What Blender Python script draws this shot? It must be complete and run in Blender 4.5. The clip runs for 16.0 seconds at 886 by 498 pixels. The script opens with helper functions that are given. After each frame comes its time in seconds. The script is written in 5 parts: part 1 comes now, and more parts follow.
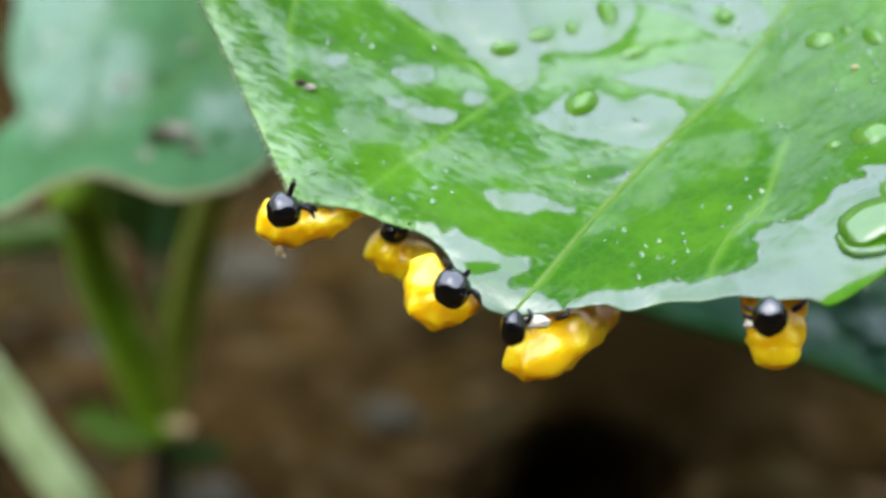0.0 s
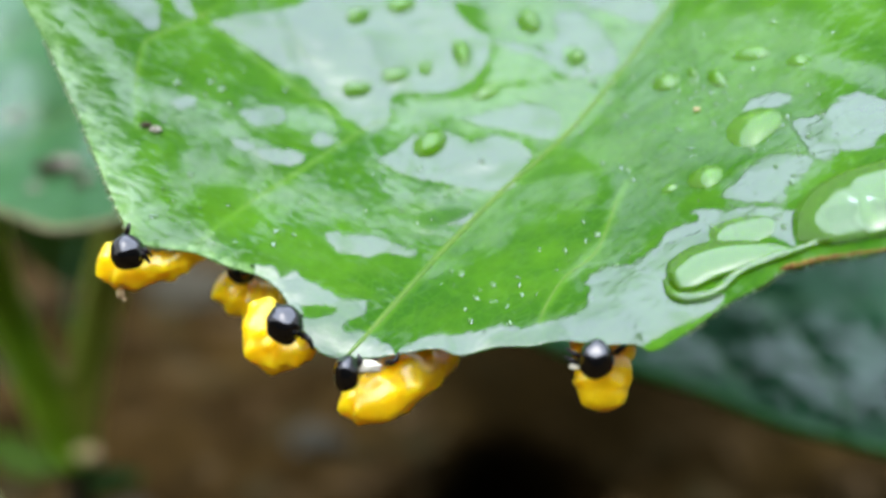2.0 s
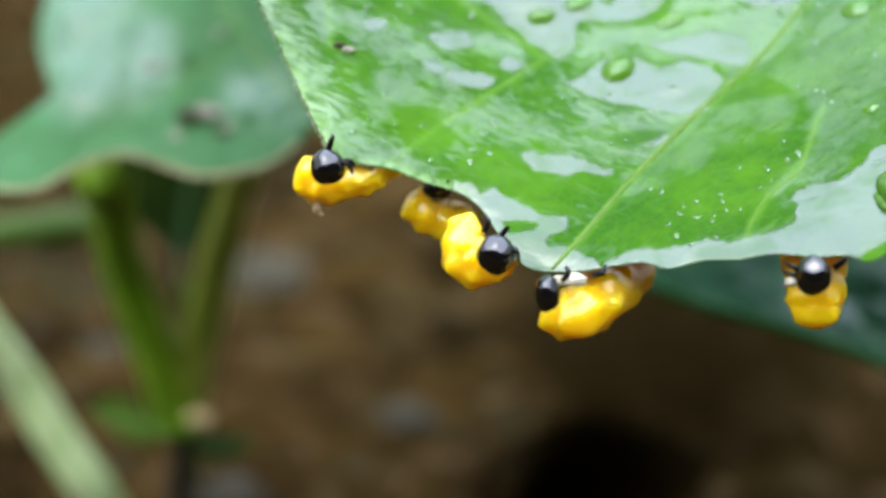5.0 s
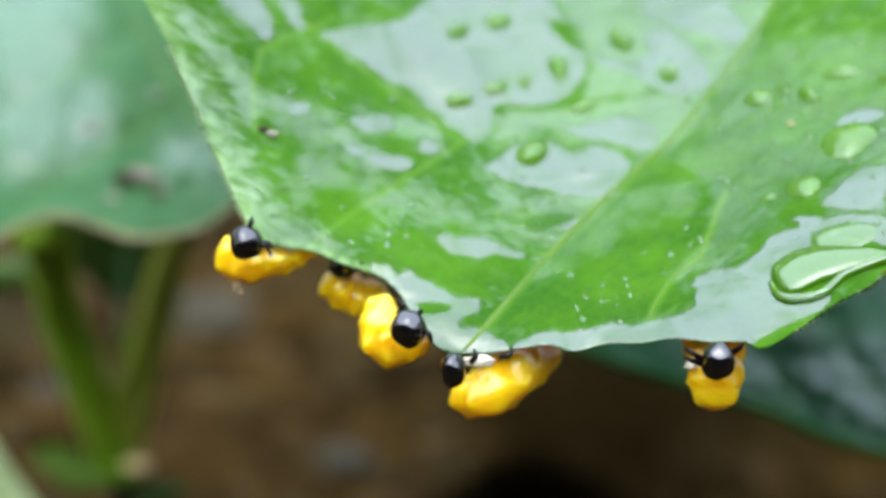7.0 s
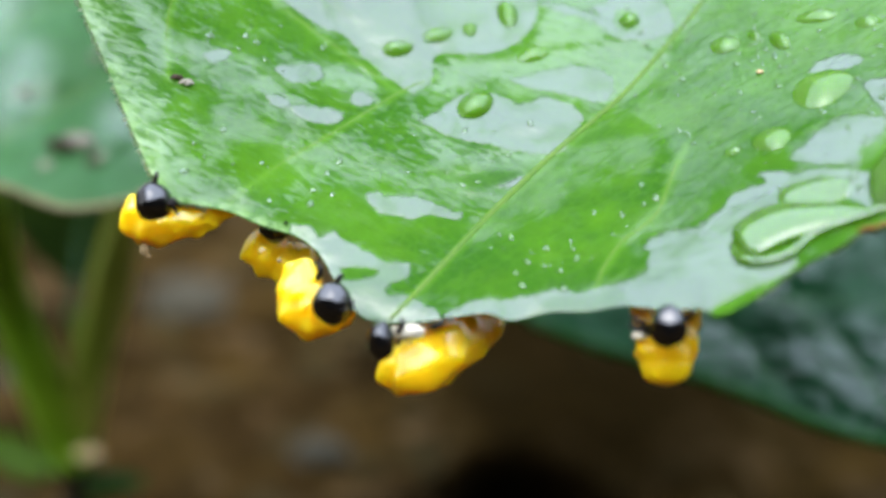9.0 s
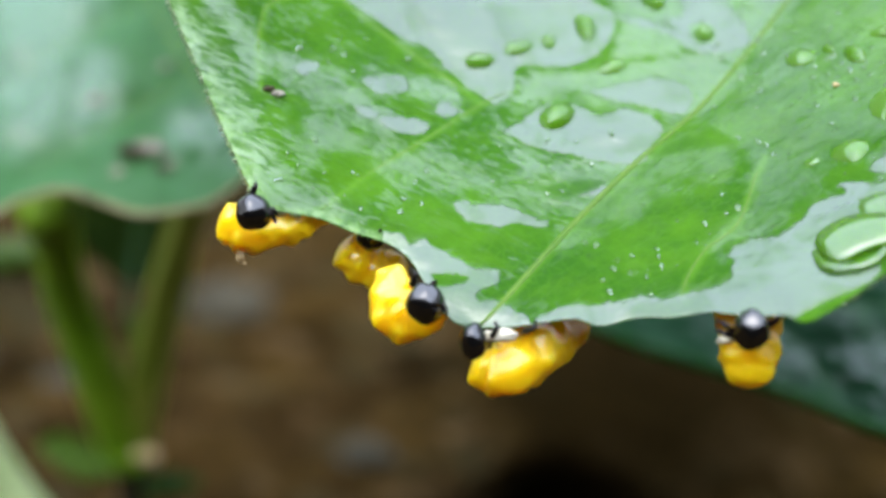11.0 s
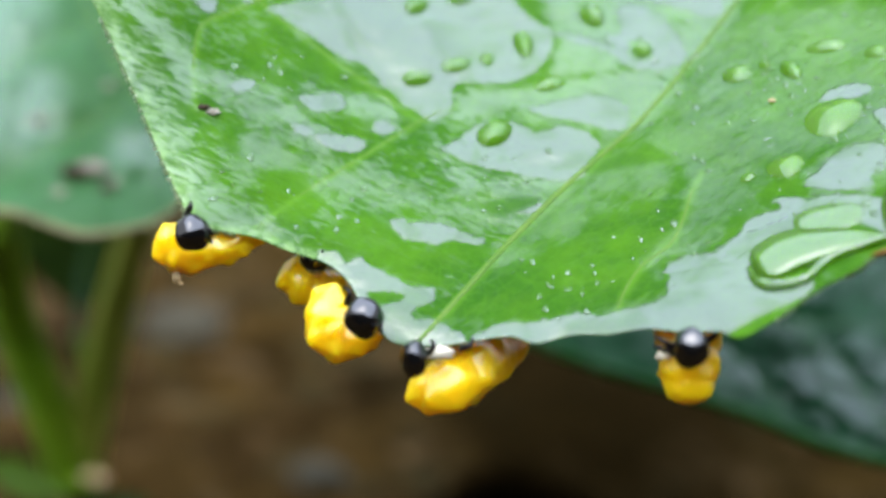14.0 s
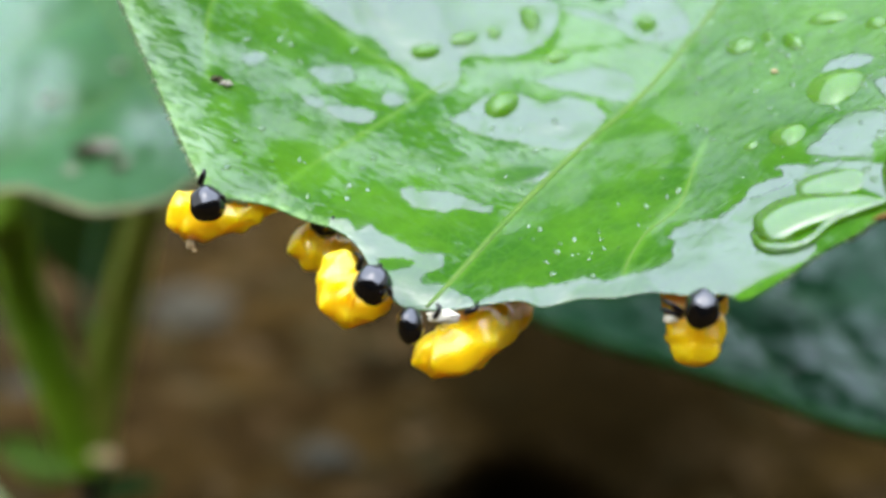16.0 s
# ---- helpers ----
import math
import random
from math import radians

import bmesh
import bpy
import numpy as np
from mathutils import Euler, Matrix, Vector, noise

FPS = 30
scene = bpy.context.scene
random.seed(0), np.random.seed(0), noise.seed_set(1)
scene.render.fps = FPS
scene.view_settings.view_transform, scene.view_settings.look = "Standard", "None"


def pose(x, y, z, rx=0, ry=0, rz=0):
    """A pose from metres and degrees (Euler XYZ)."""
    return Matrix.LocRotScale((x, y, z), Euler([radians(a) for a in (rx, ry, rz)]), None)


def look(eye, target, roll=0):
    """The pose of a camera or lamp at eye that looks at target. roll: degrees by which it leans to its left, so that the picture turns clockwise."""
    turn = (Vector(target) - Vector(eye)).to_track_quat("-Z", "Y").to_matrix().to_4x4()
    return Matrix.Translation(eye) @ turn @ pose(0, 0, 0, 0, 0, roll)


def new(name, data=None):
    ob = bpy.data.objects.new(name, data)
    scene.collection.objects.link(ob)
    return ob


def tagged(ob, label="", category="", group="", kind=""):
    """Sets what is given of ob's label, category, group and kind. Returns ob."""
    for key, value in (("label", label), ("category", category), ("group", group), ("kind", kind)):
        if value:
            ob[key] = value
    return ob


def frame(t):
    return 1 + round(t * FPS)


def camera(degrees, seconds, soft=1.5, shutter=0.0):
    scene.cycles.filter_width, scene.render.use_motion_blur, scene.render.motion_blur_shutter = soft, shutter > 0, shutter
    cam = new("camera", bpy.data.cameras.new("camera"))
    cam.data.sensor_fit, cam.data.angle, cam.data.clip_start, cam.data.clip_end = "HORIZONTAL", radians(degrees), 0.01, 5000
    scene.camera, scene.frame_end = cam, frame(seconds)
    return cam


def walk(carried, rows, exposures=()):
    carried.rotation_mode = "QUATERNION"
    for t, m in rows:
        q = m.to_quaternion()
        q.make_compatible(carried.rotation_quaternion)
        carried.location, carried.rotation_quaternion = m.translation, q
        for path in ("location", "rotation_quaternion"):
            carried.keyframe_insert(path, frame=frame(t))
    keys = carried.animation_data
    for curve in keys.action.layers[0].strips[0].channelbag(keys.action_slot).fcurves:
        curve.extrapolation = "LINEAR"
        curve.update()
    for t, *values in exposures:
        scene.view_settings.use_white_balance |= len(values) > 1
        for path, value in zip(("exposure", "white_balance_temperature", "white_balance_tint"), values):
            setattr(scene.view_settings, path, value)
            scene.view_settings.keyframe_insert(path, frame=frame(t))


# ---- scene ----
cam = camera(30, 16.0, soft=3.15)
# a close-up lens: only the leaf tip lies in the plane of sharpness
cam.data.dof.use_dof = True
cam.data.dof.focus_distance = 0.0738
cam.data.dof.aperture_fstop = 24.0
PATH = [
    (0.0, pose(-0.00223, -0.07038, 0.07921, 69.015, 0.832, 0.446)),
    (0.5, pose(0.00108, -0.06989, 0.07895, 69.151, 0.593, 0.139)),
    (1.0, pose(0.00050, -0.07012, 0.07912, 69.281, 0.481, 0.229)),
    (1.5, pose(0.00137, -0.06993, 0.07970, 69.334, 0.738, 0.148)),
    (2.0, pose(0.00483, -0.06999, 0.08072, 69.275, 0.803, 0.169)),
    (2.5, pose(0.00269, -0.06991, 0.07862, 69.178, 0.816, 0.653)),
    (3.0, pose(-0.00049, -0.07186, 0.08201, 69.380, 0.895, 0.902)),
    (3.5, pose(0.00130, -0.07107, 0.07918, 69.322, 0.702, 0.793)),
    (4.0, pose(-0.00091, -0.07064, 0.07625, 69.198, 0.599, 0.932)),
    (4.2, pose(-0.00318, -0.07113, 0.07567, 69.482, 0.508, 0.979)),
    (6.3, pose(-0.00387, -0.07255, 0.07821, 70.447, -0.161, 0.203)),
    (6.5, pose(-0.00271, -0.07305, 0.07871, 70.391, -0.182, -0.150)),
    (7.0, pose(-0.00182, -0.07388, 0.07998, 70.831, -0.469, -0.481)),
    (7.5, pose(-0.00002, -0.07376, 0.07888, 70.961, -0.503, -0.606)),
    (8.0, pose(0.00100, -0.07129, 0.07697, 70.915, -0.334, -0.617)),
    (8.5, pose(0.00520, -0.06728, 0.07594, 70.624, -0.266, -0.535)),
    (9.0, pose(0.00206, -0.06700, 0.07585, 70.754, -0.399, 0.052)),
    (9.5, pose(0.00037, -0.06744, 0.07513, 70.957, -0.448, 0.431)),
    (9.7, pose(-0.00130, -0.06815, 0.07613, 70.781, -0.427, 0.767)),
    (12.0, pose(-0.00112, -0.06914, 0.07683, 71.243, -0.413, 0.349)),
    (12.5, pose(0.00193, -0.06901, 0.07692, 71.855, -0.248, 0.655)),
    (13.0, pose(0.00215, -0.06812, 0.07708, 71.267, -0.074, 0.541)),
    (13.5, pose(0.00172, -0.06884, 0.07805, 70.844, -0.112, 0.310)),
    (14.0, pose(0.00002, -0.06875, 0.07654, 71.553, -0.459, -0.749)),
    (14.5, pose(-0.00253, -0.06989, 0.07907, 70.229, -0.554, -1.166)),
    (15.0, pose(-0.00256, -0.07054, 0.07676, 70.775, -0.524, -1.092)),
    (15.5, pose(-0.00085, -0.07037, 0.07678, 70.988, -0.485, -1.072)),
    (16.0, pose(-0.00026, -0.07049, 0.07566, 71.486, -0.342, -0.678)),
]
# the clip's camera opens up a little at times
walk(cam, PATH, [(0.0, 2.60), (3.4, 2.61), (4.0, 2.75), (6.4, 2.64), (9.5, 2.63), (12.5, 2.54), (14.1, 2.62), (14.5, 2.76), (15.0, 2.69), (15.5, 2.66), (16.0, 2.65)])

# ---- light: bright overcast sky after rain ----
world = bpy.data.worlds.new("overcast_sky")
scene.world = world
world.use_nodes = True
wn, wl = world.node_tree.nodes, world.node_tree.links
sky = wn.new("ShaderNodeTexSky")
sky.sky_type = 'NISHITA'
sky.sun_disc = False
sky.sun_elevation = radians(62)
sky.sun_rotation = radians(200)
sky.dust_density = 4.0
grey = wn.new("ShaderNodeHueSaturation")
grey.inputs["Saturation"].default_value = 0.35
wl.new(sky.outputs[0], grey.inputs["Color"])
wl.new(grey.outputs[0], wn["Background"].inputs["Color"])
wn["Background"].inputs["Strength"].default_value = 0.05
sun = new("sun", bpy.data.lights.new("sun", 'SUN'))
sun.data.energy = 1.5
sun.data.angle = radians(107)
sun.data.color = (0.74, 0.86, 1.14)
sun.matrix_world = look((0.025, -0.10, 0.6), (0, 0, 0.0))

# ---- plan: millimetres u (right), v (up the leaning sheet), d (behind it), from the leaf tip ----
LEAN = radians(20)
TIP = 53.0


def at(u, v, d):
    return Vector((u, d * math.cos(LEAN) + v * math.sin(LEAN), TIP + v * math.cos(LEAN) - d * math.sin(LEAN))) / 1000


def many(u, v, d):
    return np.stack([u, d * math.cos(LEAN) + v * math.sin(LEAN), TIP + v * math.cos(LEAN) - d * math.sin(LEAN)], -1) / 1000


# ---- materials ----
class Mat:
    """A small wrapper for node materials."""

    def __init__(self, name):
        self.m = bpy.data.materials.new(name)
        self.m.use_nodes = True
        self.n, self.l = self.m.node_tree.nodes, self.m.node_tree.links
        self.bsdf = self.n["Principled BSDF"]
        self.coords = self.n.new("ShaderNodeTexCoord").outputs["Object"]

    def set(self, **kw):
        for k, v in kw.items():
            self.put(k.replace("_", " "), v)
        return self

    def put(self, socket, v):
        s = self.bsdf.inputs[socket]
        if isinstance(v, bpy.types.NodeSocket):
            self.l.new(v, s)
        else:
            s.default_value = (*v, 1) if isinstance(v, tuple) and len(v) == 3 and s.type == 'RGBA' else v

    def noise(self, scale, detail=3.0, rough=0.55, vector=None, distortion=0.0):
        t = self.n.new("ShaderNodeTexNoise")
        t.inputs["Scale"].default_value, t.inputs["Detail"].default_value = scale, detail
        t.inputs["Roughness"].default_value, t.inputs["Distortion"].default_value = rough, distortion
        self.l.new(vector or self.coords, t.inputs["Vector"])
        return t.outputs["Fac"]

    def cells(self, scale, feature='DISTANCE_TO_EDGE'):
        t = self.n.new("ShaderNodeTexVoronoi")
        t.feature = feature
        t.inputs["Scale"].default_value = scale
        self.l.new(self.coords, t.inputs["Vector"])
        return t.outputs["Distance"]

    def attr(self, name):
        t = self.n.new("ShaderNodeAttribute")
        t.attribute_name = name
        return t.outputs["Fac"]

    def math(self, op, a, b=0.0, clamp=False):
        t = self.n.new("ShaderNodeMath")
        t.operation, t.use_clamp = op, clamp
        for s, v in zip(t.inputs, (a, b)):
            if isinstance(v, bpy.types.NodeSocket):
                self.l.new(v, s)
            else:
                s.default_value = v
        return t.outputs[0]

    def span(self, v, a, b, lo=0.0, hi=1.0, smooth=True):
        t = self.n.new("ShaderNodeMapRange")
        t.interpolation_type = 'SMOOTHSTEP' if smooth else 'LINEAR'
        for i, x in enumerate((v, a, b, lo, hi)):
            if isinstance(x, bpy.types.NodeSocket):
                self.l.new(x, t.inputs[i])
            else:
                t.inputs[i].default_value = x
        return t.outputs[0]

    def mix(self, f, a, b):
        t = self.n.new("ShaderNodeMix")
        t.data_type = 'RGBA'
        for i, x in ((0, f), (6, a), (7, b)):
            if isinstance(x, bpy.types.NodeSocket):
                self.l.new(x, t.inputs[i])
            else:
                t.inputs[i].default_value = (*x, 1) if isinstance(x, tuple) else x
        return t.outputs[2]

    def bump(self, height, distance, strength=1.0):
        t = self.n.new("ShaderNodeBump")
        t.inputs["Distance"].default_value, t.inputs["Strength"].default_value = distance, strength
        self.l.new(height, t.inputs["Height"])
        self.l.new(t.outputs[0], self.bsdf.inputs["Normal"])
        return self

    def translucent(self, colour, share):
        t = self.n.new("ShaderNodeBsdfTranslucent")
        if isinstance(colour, bpy.types.NodeSocket):
            self.l.new(colour, t.inputs["Color"])
        else:
            t.inputs["Color"].default_value = (*colour, 1)
        m = self.n.new("ShaderNodeMixShader")
        m.inputs[0].default_value = share
        self.l.new(self.bsdf.outputs[0], m.inputs[1])
        self.l.new(t.outputs[0], m.inputs[2])
        self.l.new(m.outputs[0], self.n["Material Output"].inputs["Surface"])
        return self


def wet_leaf_material():
    m = Mat("wet_leaf")
    vein, film, sheen, dry, rim = m.attr("vein"), m.attr("film"), m.attr("sheen"), m.attr("dry"), m.attr("rim")
    strokes = m.n.new("ShaderNodeCombineXYZ")
    m.l.new(m.attr("along"), strokes.inputs[0])
    m.l.new(m.attr("across"), strokes.inputs[1])
    grain = m.noise(1.0, 4, 0.6, strokes.outputs[0], 0.5)
    grain2 = m.noise(2.7, 3, 0.6, strokes.outputs[0], 0.8)
    fine, broad = m.noise(1400, 4), m.noise(130, 3)
    net = m.span(m.cells(1900), 0.0, 0.09, 1.0, 0.0)
    patch = m.noise(420, 4, 0.6)
    edge = m.noise(520, 5, 0.65, distortion=0.8)
    ragged = m.noise(2200, 4, 0.7, distortion=0.5)
    swirl = m.noise(300, 3, 0.55, distortion=1.6)
    green = m.mix(m.span(m.math('ADD', m.math('MULTIPLY', broad, 0.6), m.math('MULTIPLY', patch, 0.4)), 0.38, 0.64), (0.015, 0.074, 0.001), (0.048, 0.146, 0.002))
    green = m.mix(m.math('MULTIPLY', fine, 0.4), green, (0.030, 0.095, 0.002))
    green = m.mix(m.span(grain, 0.45, 0.7, 0.0, 0.35), green, (0.055, 0.145, 0.003))
    green = m.mix(m.math('MULTIPLY', net, 0.27), green, (0.055, 0.165, 0.006))
    green = m.mix(m.math('MULTIPLY', vein, 0.5), green, (0.078, 0.19, 0.012))
    # paler margin; sky caught by its roll is also in this colour
    green = m.mix(m.math('MULTIPLY', m.math('MULTIPLY', rim, m.span(ragged, 0.35, 0.6)), 0.7), green, (0.17, 0.30, 0.08))
    # pale down on the rolled margin
    green = m.mix(m.math('MULTIPLY', m.attr("frost"), m.span(grain2, 0.38, 0.62, 0.03, 0.32)), green, (0.19, 0.31, 0.12))
    # films of water end in crisp, slightly ragged lines; the thin wetness between them is streaked
    wob = m.math('ADD', m.math('MULTIPLY', m.math('SUBTRACT', edge, 0.5), 0.7), m.math('MULTIPLY', m.math('SUBTRACT', ragged, 0.5), 0.35))
    wet = m.span(m.math('ADD', film, wob), -0.07, 0.10)
    streak = m.math('ADD', m.math('MULTIPLY', m.math('SUBTRACT', grain2, 0.5), m.span(m.attr("calm"), 0, 1, 3.3, 2.0)), m.math('MULTIPLY', m.math('SUBTRACT', edge, 0.5), 1.6))
    damp_or_shade = m.span(m.math('ADD', m.span(sheen, -0.7, 0.5, -0.55, 0.4, smooth=False), streak), -0.5, 0.7)
    pale = m.span(m.math('ADD', m.span(m.attr("veil"), -0.5, 0.5, -0.8, 0.55, smooth=False), streak), -0.45, 0.55)
    stray = m.math('MULTIPLY', m.span(m.math('ADD', m.math('MULTIPLY', grain2, 0.6), m.math('MULTIPLY', edge, 0.4)), 0.49, 0.59), 0.62)
    bare = m.span(m.math('ADD', dry, m.math('MULTIPLY', streak, 0.3)), -0.25, 0.35)
    damp_or_shade = m.math('MULTIPLY', m.math('MAXIMUM', damp_or_shade, stray), m.span(bare, 0, 1, 1.0, 0.12))
    damp_or_shade = m.math('MAXIMUM', damp_or_shade, m.math('MULTIPLY', rim, 0.4))
    damp_or_shade = m.math('MAXIMUM', damp_or_shade, m.math('MULTIPLY', pale, 1.35))
    # thin places in the films
    thin = m.span(swirl, 0.50, 0.64, 1.0, 0.72)
    wet = m.math('MULTIPLY', wet, thin)
    gloss = m.math('MAXIMUM', m.math('MULTIPLY', damp_or_shade, m.span(m.attr("calm"), 0, 1, 0.47, 0.27)), wet)
    # a soaked blade looks deeper than a dry one
    green = m.mix(m.math('MULTIPLY', wet, 0.65), green, (0.012, 0.045, 0.004))
    m.put("Base Color", green)
    m.put("Specular IOR Level", m.span(gloss, 0, 1, 0.04, 1.0, smooth=False))
    m.put("IOR", 1.56)
    m.put("Roughness", m.span(m.math('MAXIMUM', wet, m.math('MULTIPLY', damp_or_shade, 0.55)), 0, 1, 0.38, 0.08, smooth=False))
    h = m.math('ADD', m.math('MULTIPLY', fine, m.span(wet, 0, 1, 0.18, 0.02)), m.math('MULTIPLY', net, m.span(wet, 0, 1, -0.012, -0.01)))
    h = m.math('ADD', h, m.math('MULTIPLY', grain2, m.span(wet, 0, 1, 0.5, 0.2)))
    h = m.math('ADD', h, m.math('MULTIPLY', swirl, m.span(wet, 0, 1, 0.2, 0.8)))
    h = m.math('ADD', h, m.math('MULTIPLY', wet, 0.15))
    m.bump(h, 0.00012)
    m.translucent((0.08, 0.30, 0.01), 0.12)
    return m.m


def shade_leaf_material(name, lo, hi, spec, rough, swirl=0.0):
    """A leaf further off; its wet sheen follows the film field and, where swirl is set, lies in curls."""
    m = Mat(name)
    vein, film = m.attr("vein"), m.attr("film")
    broad, fine = m.noise(60, 4), m.noise(500, 3)
    patch = m.noise(420, 4, 0.6)
    curls = m.noise(85, 2, 0.5, distortion=2.0)
    green = m.mix(m.span(m.math('ADD', m.math('MULTIPLY', broad, 0.6), m.math('MULTIPLY', patch, 0.4)), 0.38, 0.64), lo, hi)
    green = m.mix(m.math('MULTIPLY', vein, 0.5), green, (0.07, 0.16, 0.05))
    m.put("Base Color", green)
    wet = m.span(m.math('ADD', film, m.math('MULTIPLY', m.math('SUBTRACT', patch, 0.5), 3.0)), -2.2, 1.6)
    if swirl:
        wet = m.math('MULTIPLY', wet, m.span(curls, 0.40, 0.58, 1.0 - swirl, 1.0))
    m.put("Specular IOR Level", m.span(wet, 0, 1, spec * 0.25, spec, smooth=False))
    m.put("Roughness", m.span(wet, 0, 1, rough + 0.25, rough))
    m.bump(m.math('ADD', fine, m.math('MULTIPLY', broad, 3.0)), 0.0001)
    m.translucent((0.05, 0.18, 0.02), 0.1)
    return m.m


def yellow_material():
    m = Mat("larva_skin")
    big, fine = m.noise(700, 3), m.noise(3500, 3)
    col = m.mix(m.span(big, 0.3, 0.75), (0.74, 0.42, 0.003), (0.80, 0.50, 0.004))
    col = m.mix(m.math('MULTIPLY', fine, 0.3), col, (0.76, 0.41, 0.002))
    m.put("Base Color", col)
    m.set(Subsurface_Weight=1.0, Subsurface_Radius=(1.0, 0.8, 0.15), Subsurface_Scale=0.0030, Roughness=0.36, Specular_IOR_Level=0.3, Coat_Weight=0.5, Coat_Roughness=0.05, Coat_IOR=1.6)
    m.bump(m.math('ADD', m.noise(1100, 2, distortion=0.4), m.math('MULTIPLY', fine, 0.08)), 0.00005)
    return m.m


def plain_material(name, lo, hi, scale, rough, depth=0.0, coat=0.0, spec=0.18):
    m = Mat(name)
    m.put("Specular IOR Level", spec)
    a, b = m.noise(scale, 4), m.noise(scale * 6, 3)
    m.put("Base Color", m.mix(m.span(m.math('ADD', m.math('MULTIPLY', a, 0.7), m.math('MULTIPLY', b, 0.3)), 0.3, 0.7), lo, hi))
    m.put("Roughness", m.span(b, 0.3, 0.7, rough * 0.85, min(1.0, rough * 1.15)))
    m.put("Coat Weight", coat)
    m.put("Coat IOR", 1.7)
    if depth:
        m.bump(m.math('ADD', a, m.math('MULTIPLY', b, 0.4)), depth)
    return m.m


def water_material(name, ior, share, glow=(0.10, 0.26, 0.008)):
    """Clear water: see-through, with the gloss of a wet skin that grows towards grazing view."""
    m = Mat(name)
    clear, shine, both, skin, inner, body = (m.n.new("ShaderNode" + k) for k in ("BsdfTransparent", "BsdfGlossy", "MixShader", "Fresnel", "BsdfDiffuse", "MixShader"))
    clear.inputs["Color"].default_value = (0.97, 1.0, 0.97, 1)
    # light focused by the drop, put in as a green diffuse colour
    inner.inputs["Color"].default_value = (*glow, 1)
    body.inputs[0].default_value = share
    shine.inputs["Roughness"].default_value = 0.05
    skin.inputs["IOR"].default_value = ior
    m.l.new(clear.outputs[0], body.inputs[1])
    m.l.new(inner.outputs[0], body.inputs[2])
    m.l.new(skin.outputs[0], both.inputs[0])
    m.l.new(body.outputs[0], both.inputs[1])
    m.l.new(shine.outputs[0], both.inputs[2])
    m.l.new(both.outputs[0], m.n["Material Output"].inputs["Surface"])
    return m.m


LEAF = wet_leaf_material()
LEAF_BACK = shade_leaf_material("shaded_leaf", (0.018, 0.088, 0.012), (0.036, 0.125, 0.036), 0.75, 0.26)
# darker leaf green; the front leaf's shade is put into it
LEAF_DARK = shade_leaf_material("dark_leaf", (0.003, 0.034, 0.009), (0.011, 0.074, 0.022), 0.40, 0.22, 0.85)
LEAF_YOUNG = shade_leaf_material("young_leaf", (0.026, 0.052, 0.004), (0.050, 0.080, 0.009), 0.12, 0.5)
YELLOW = yellow_material()
BLACK = plain_material("black_shell", (0.0010, 0.0010, 0.0012), (0.0025, 0.0022, 0.0022), 1500, 0.025, 0.0, 1.0, 0.05)
LEGS = plain_material("black_leg", (0.002, 0.0015, 0.0015), (0.008, 0.005, 0.004), 2500, 0.35)
WHITE = plain_material("pale_skin", (0.40, 0.36, 0.25), (0.62, 0.58, 0.45), 2500, 0.25, 0.00008)
DUST_OR_GLINT = plain_material("pale_dust_or_glint", (0.12, 0.11, 0.08), (0.32, 0.29, 0.23), 1800, 0.6)
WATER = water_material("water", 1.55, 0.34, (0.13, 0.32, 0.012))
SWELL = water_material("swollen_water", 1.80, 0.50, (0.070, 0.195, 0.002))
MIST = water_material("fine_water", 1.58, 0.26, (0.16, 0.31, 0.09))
VEIN = plain_material("leaf_vein", (0.045, 0.112, 0.005), (0.080, 0.145, 0.014), 600, 0.5, 0.00005)
VEIN_DARK = plain_material("dark_vein", (0.008, 0.045, 0.014), (0.016, 0.070, 0.024), 600, 0.4)
HAIR = plain_material("leaf_hair", (0.30, 0.42, 0.20), (0.50, 0.58, 0.38), 600, 0.5)
STEM = plain_material("green_stem", (0.085, 0.185, 0.005), (0.165, 0.280, 0.012), 120, 0.5, 0.0003)
STEM_OLD = plain_material("olive_stem", (0.13, 0.175, 0.014), (0.23, 0.26, 0.035), 150, 0.6, 0.0003)
STALK = plain_material("pale_stalk", (0.40, 0.60, 0.20), (0.68, 0.82, 0.44), 150, 0.45, 0.0003)
# darker copy of the stem green, with shade put into the colour
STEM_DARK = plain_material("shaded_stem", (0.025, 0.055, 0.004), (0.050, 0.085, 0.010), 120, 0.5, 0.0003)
BARK = plain_material("dark_bark", (0.020, 0.014, 0.009), (0.05, 0.035, 0.02), 300, 0.8, 0.0004)
STONE = plain_material("pebble", (0.030, 0.026, 0.014), (0.058, 0.051, 0.031), 150, 0.85, 0.0004)
DRIP = plain_material("waste", (0.35, 0.24, 0.09), (0.52, 0.40, 0.22), 2500, 0.3)
# near-black green; the shade between the stems is put into it
LEAF_OR_SHADE = shade_leaf_material("dark_leaf_and_shade", (0.006, 0.012, 0.002), (0.012, 0.022, 0.003), 0.0, 0.7)
MARGIN = plain_material("tan_margin", (0.13, 0.11, 0.05), (0.24, 0.22, 0.11), 200, 0.6)
SCAB = plain_material("brown_scab", (0.06, 0.025, 0.004), (0.20, 0.11, 0.02), 900, 0.5)
EDGE_GREEN = plain_material("green_margin", (0.006, 0.055, 0.004), (0.014, 0.080, 0.008), 200, 0.5)
# near-black, so the block added behind the camera reflects little
BLOCKER = plain_material("blocker_dark", (0.022, 0.024, 0.016), (0.045, 0.046, 0.034), 14, 0.9, 0.004)
SPECK = plain_material("debris", (0.03, 0.028, 0.025), (0.55, 0.52, 0.48), 2500, 0.6)


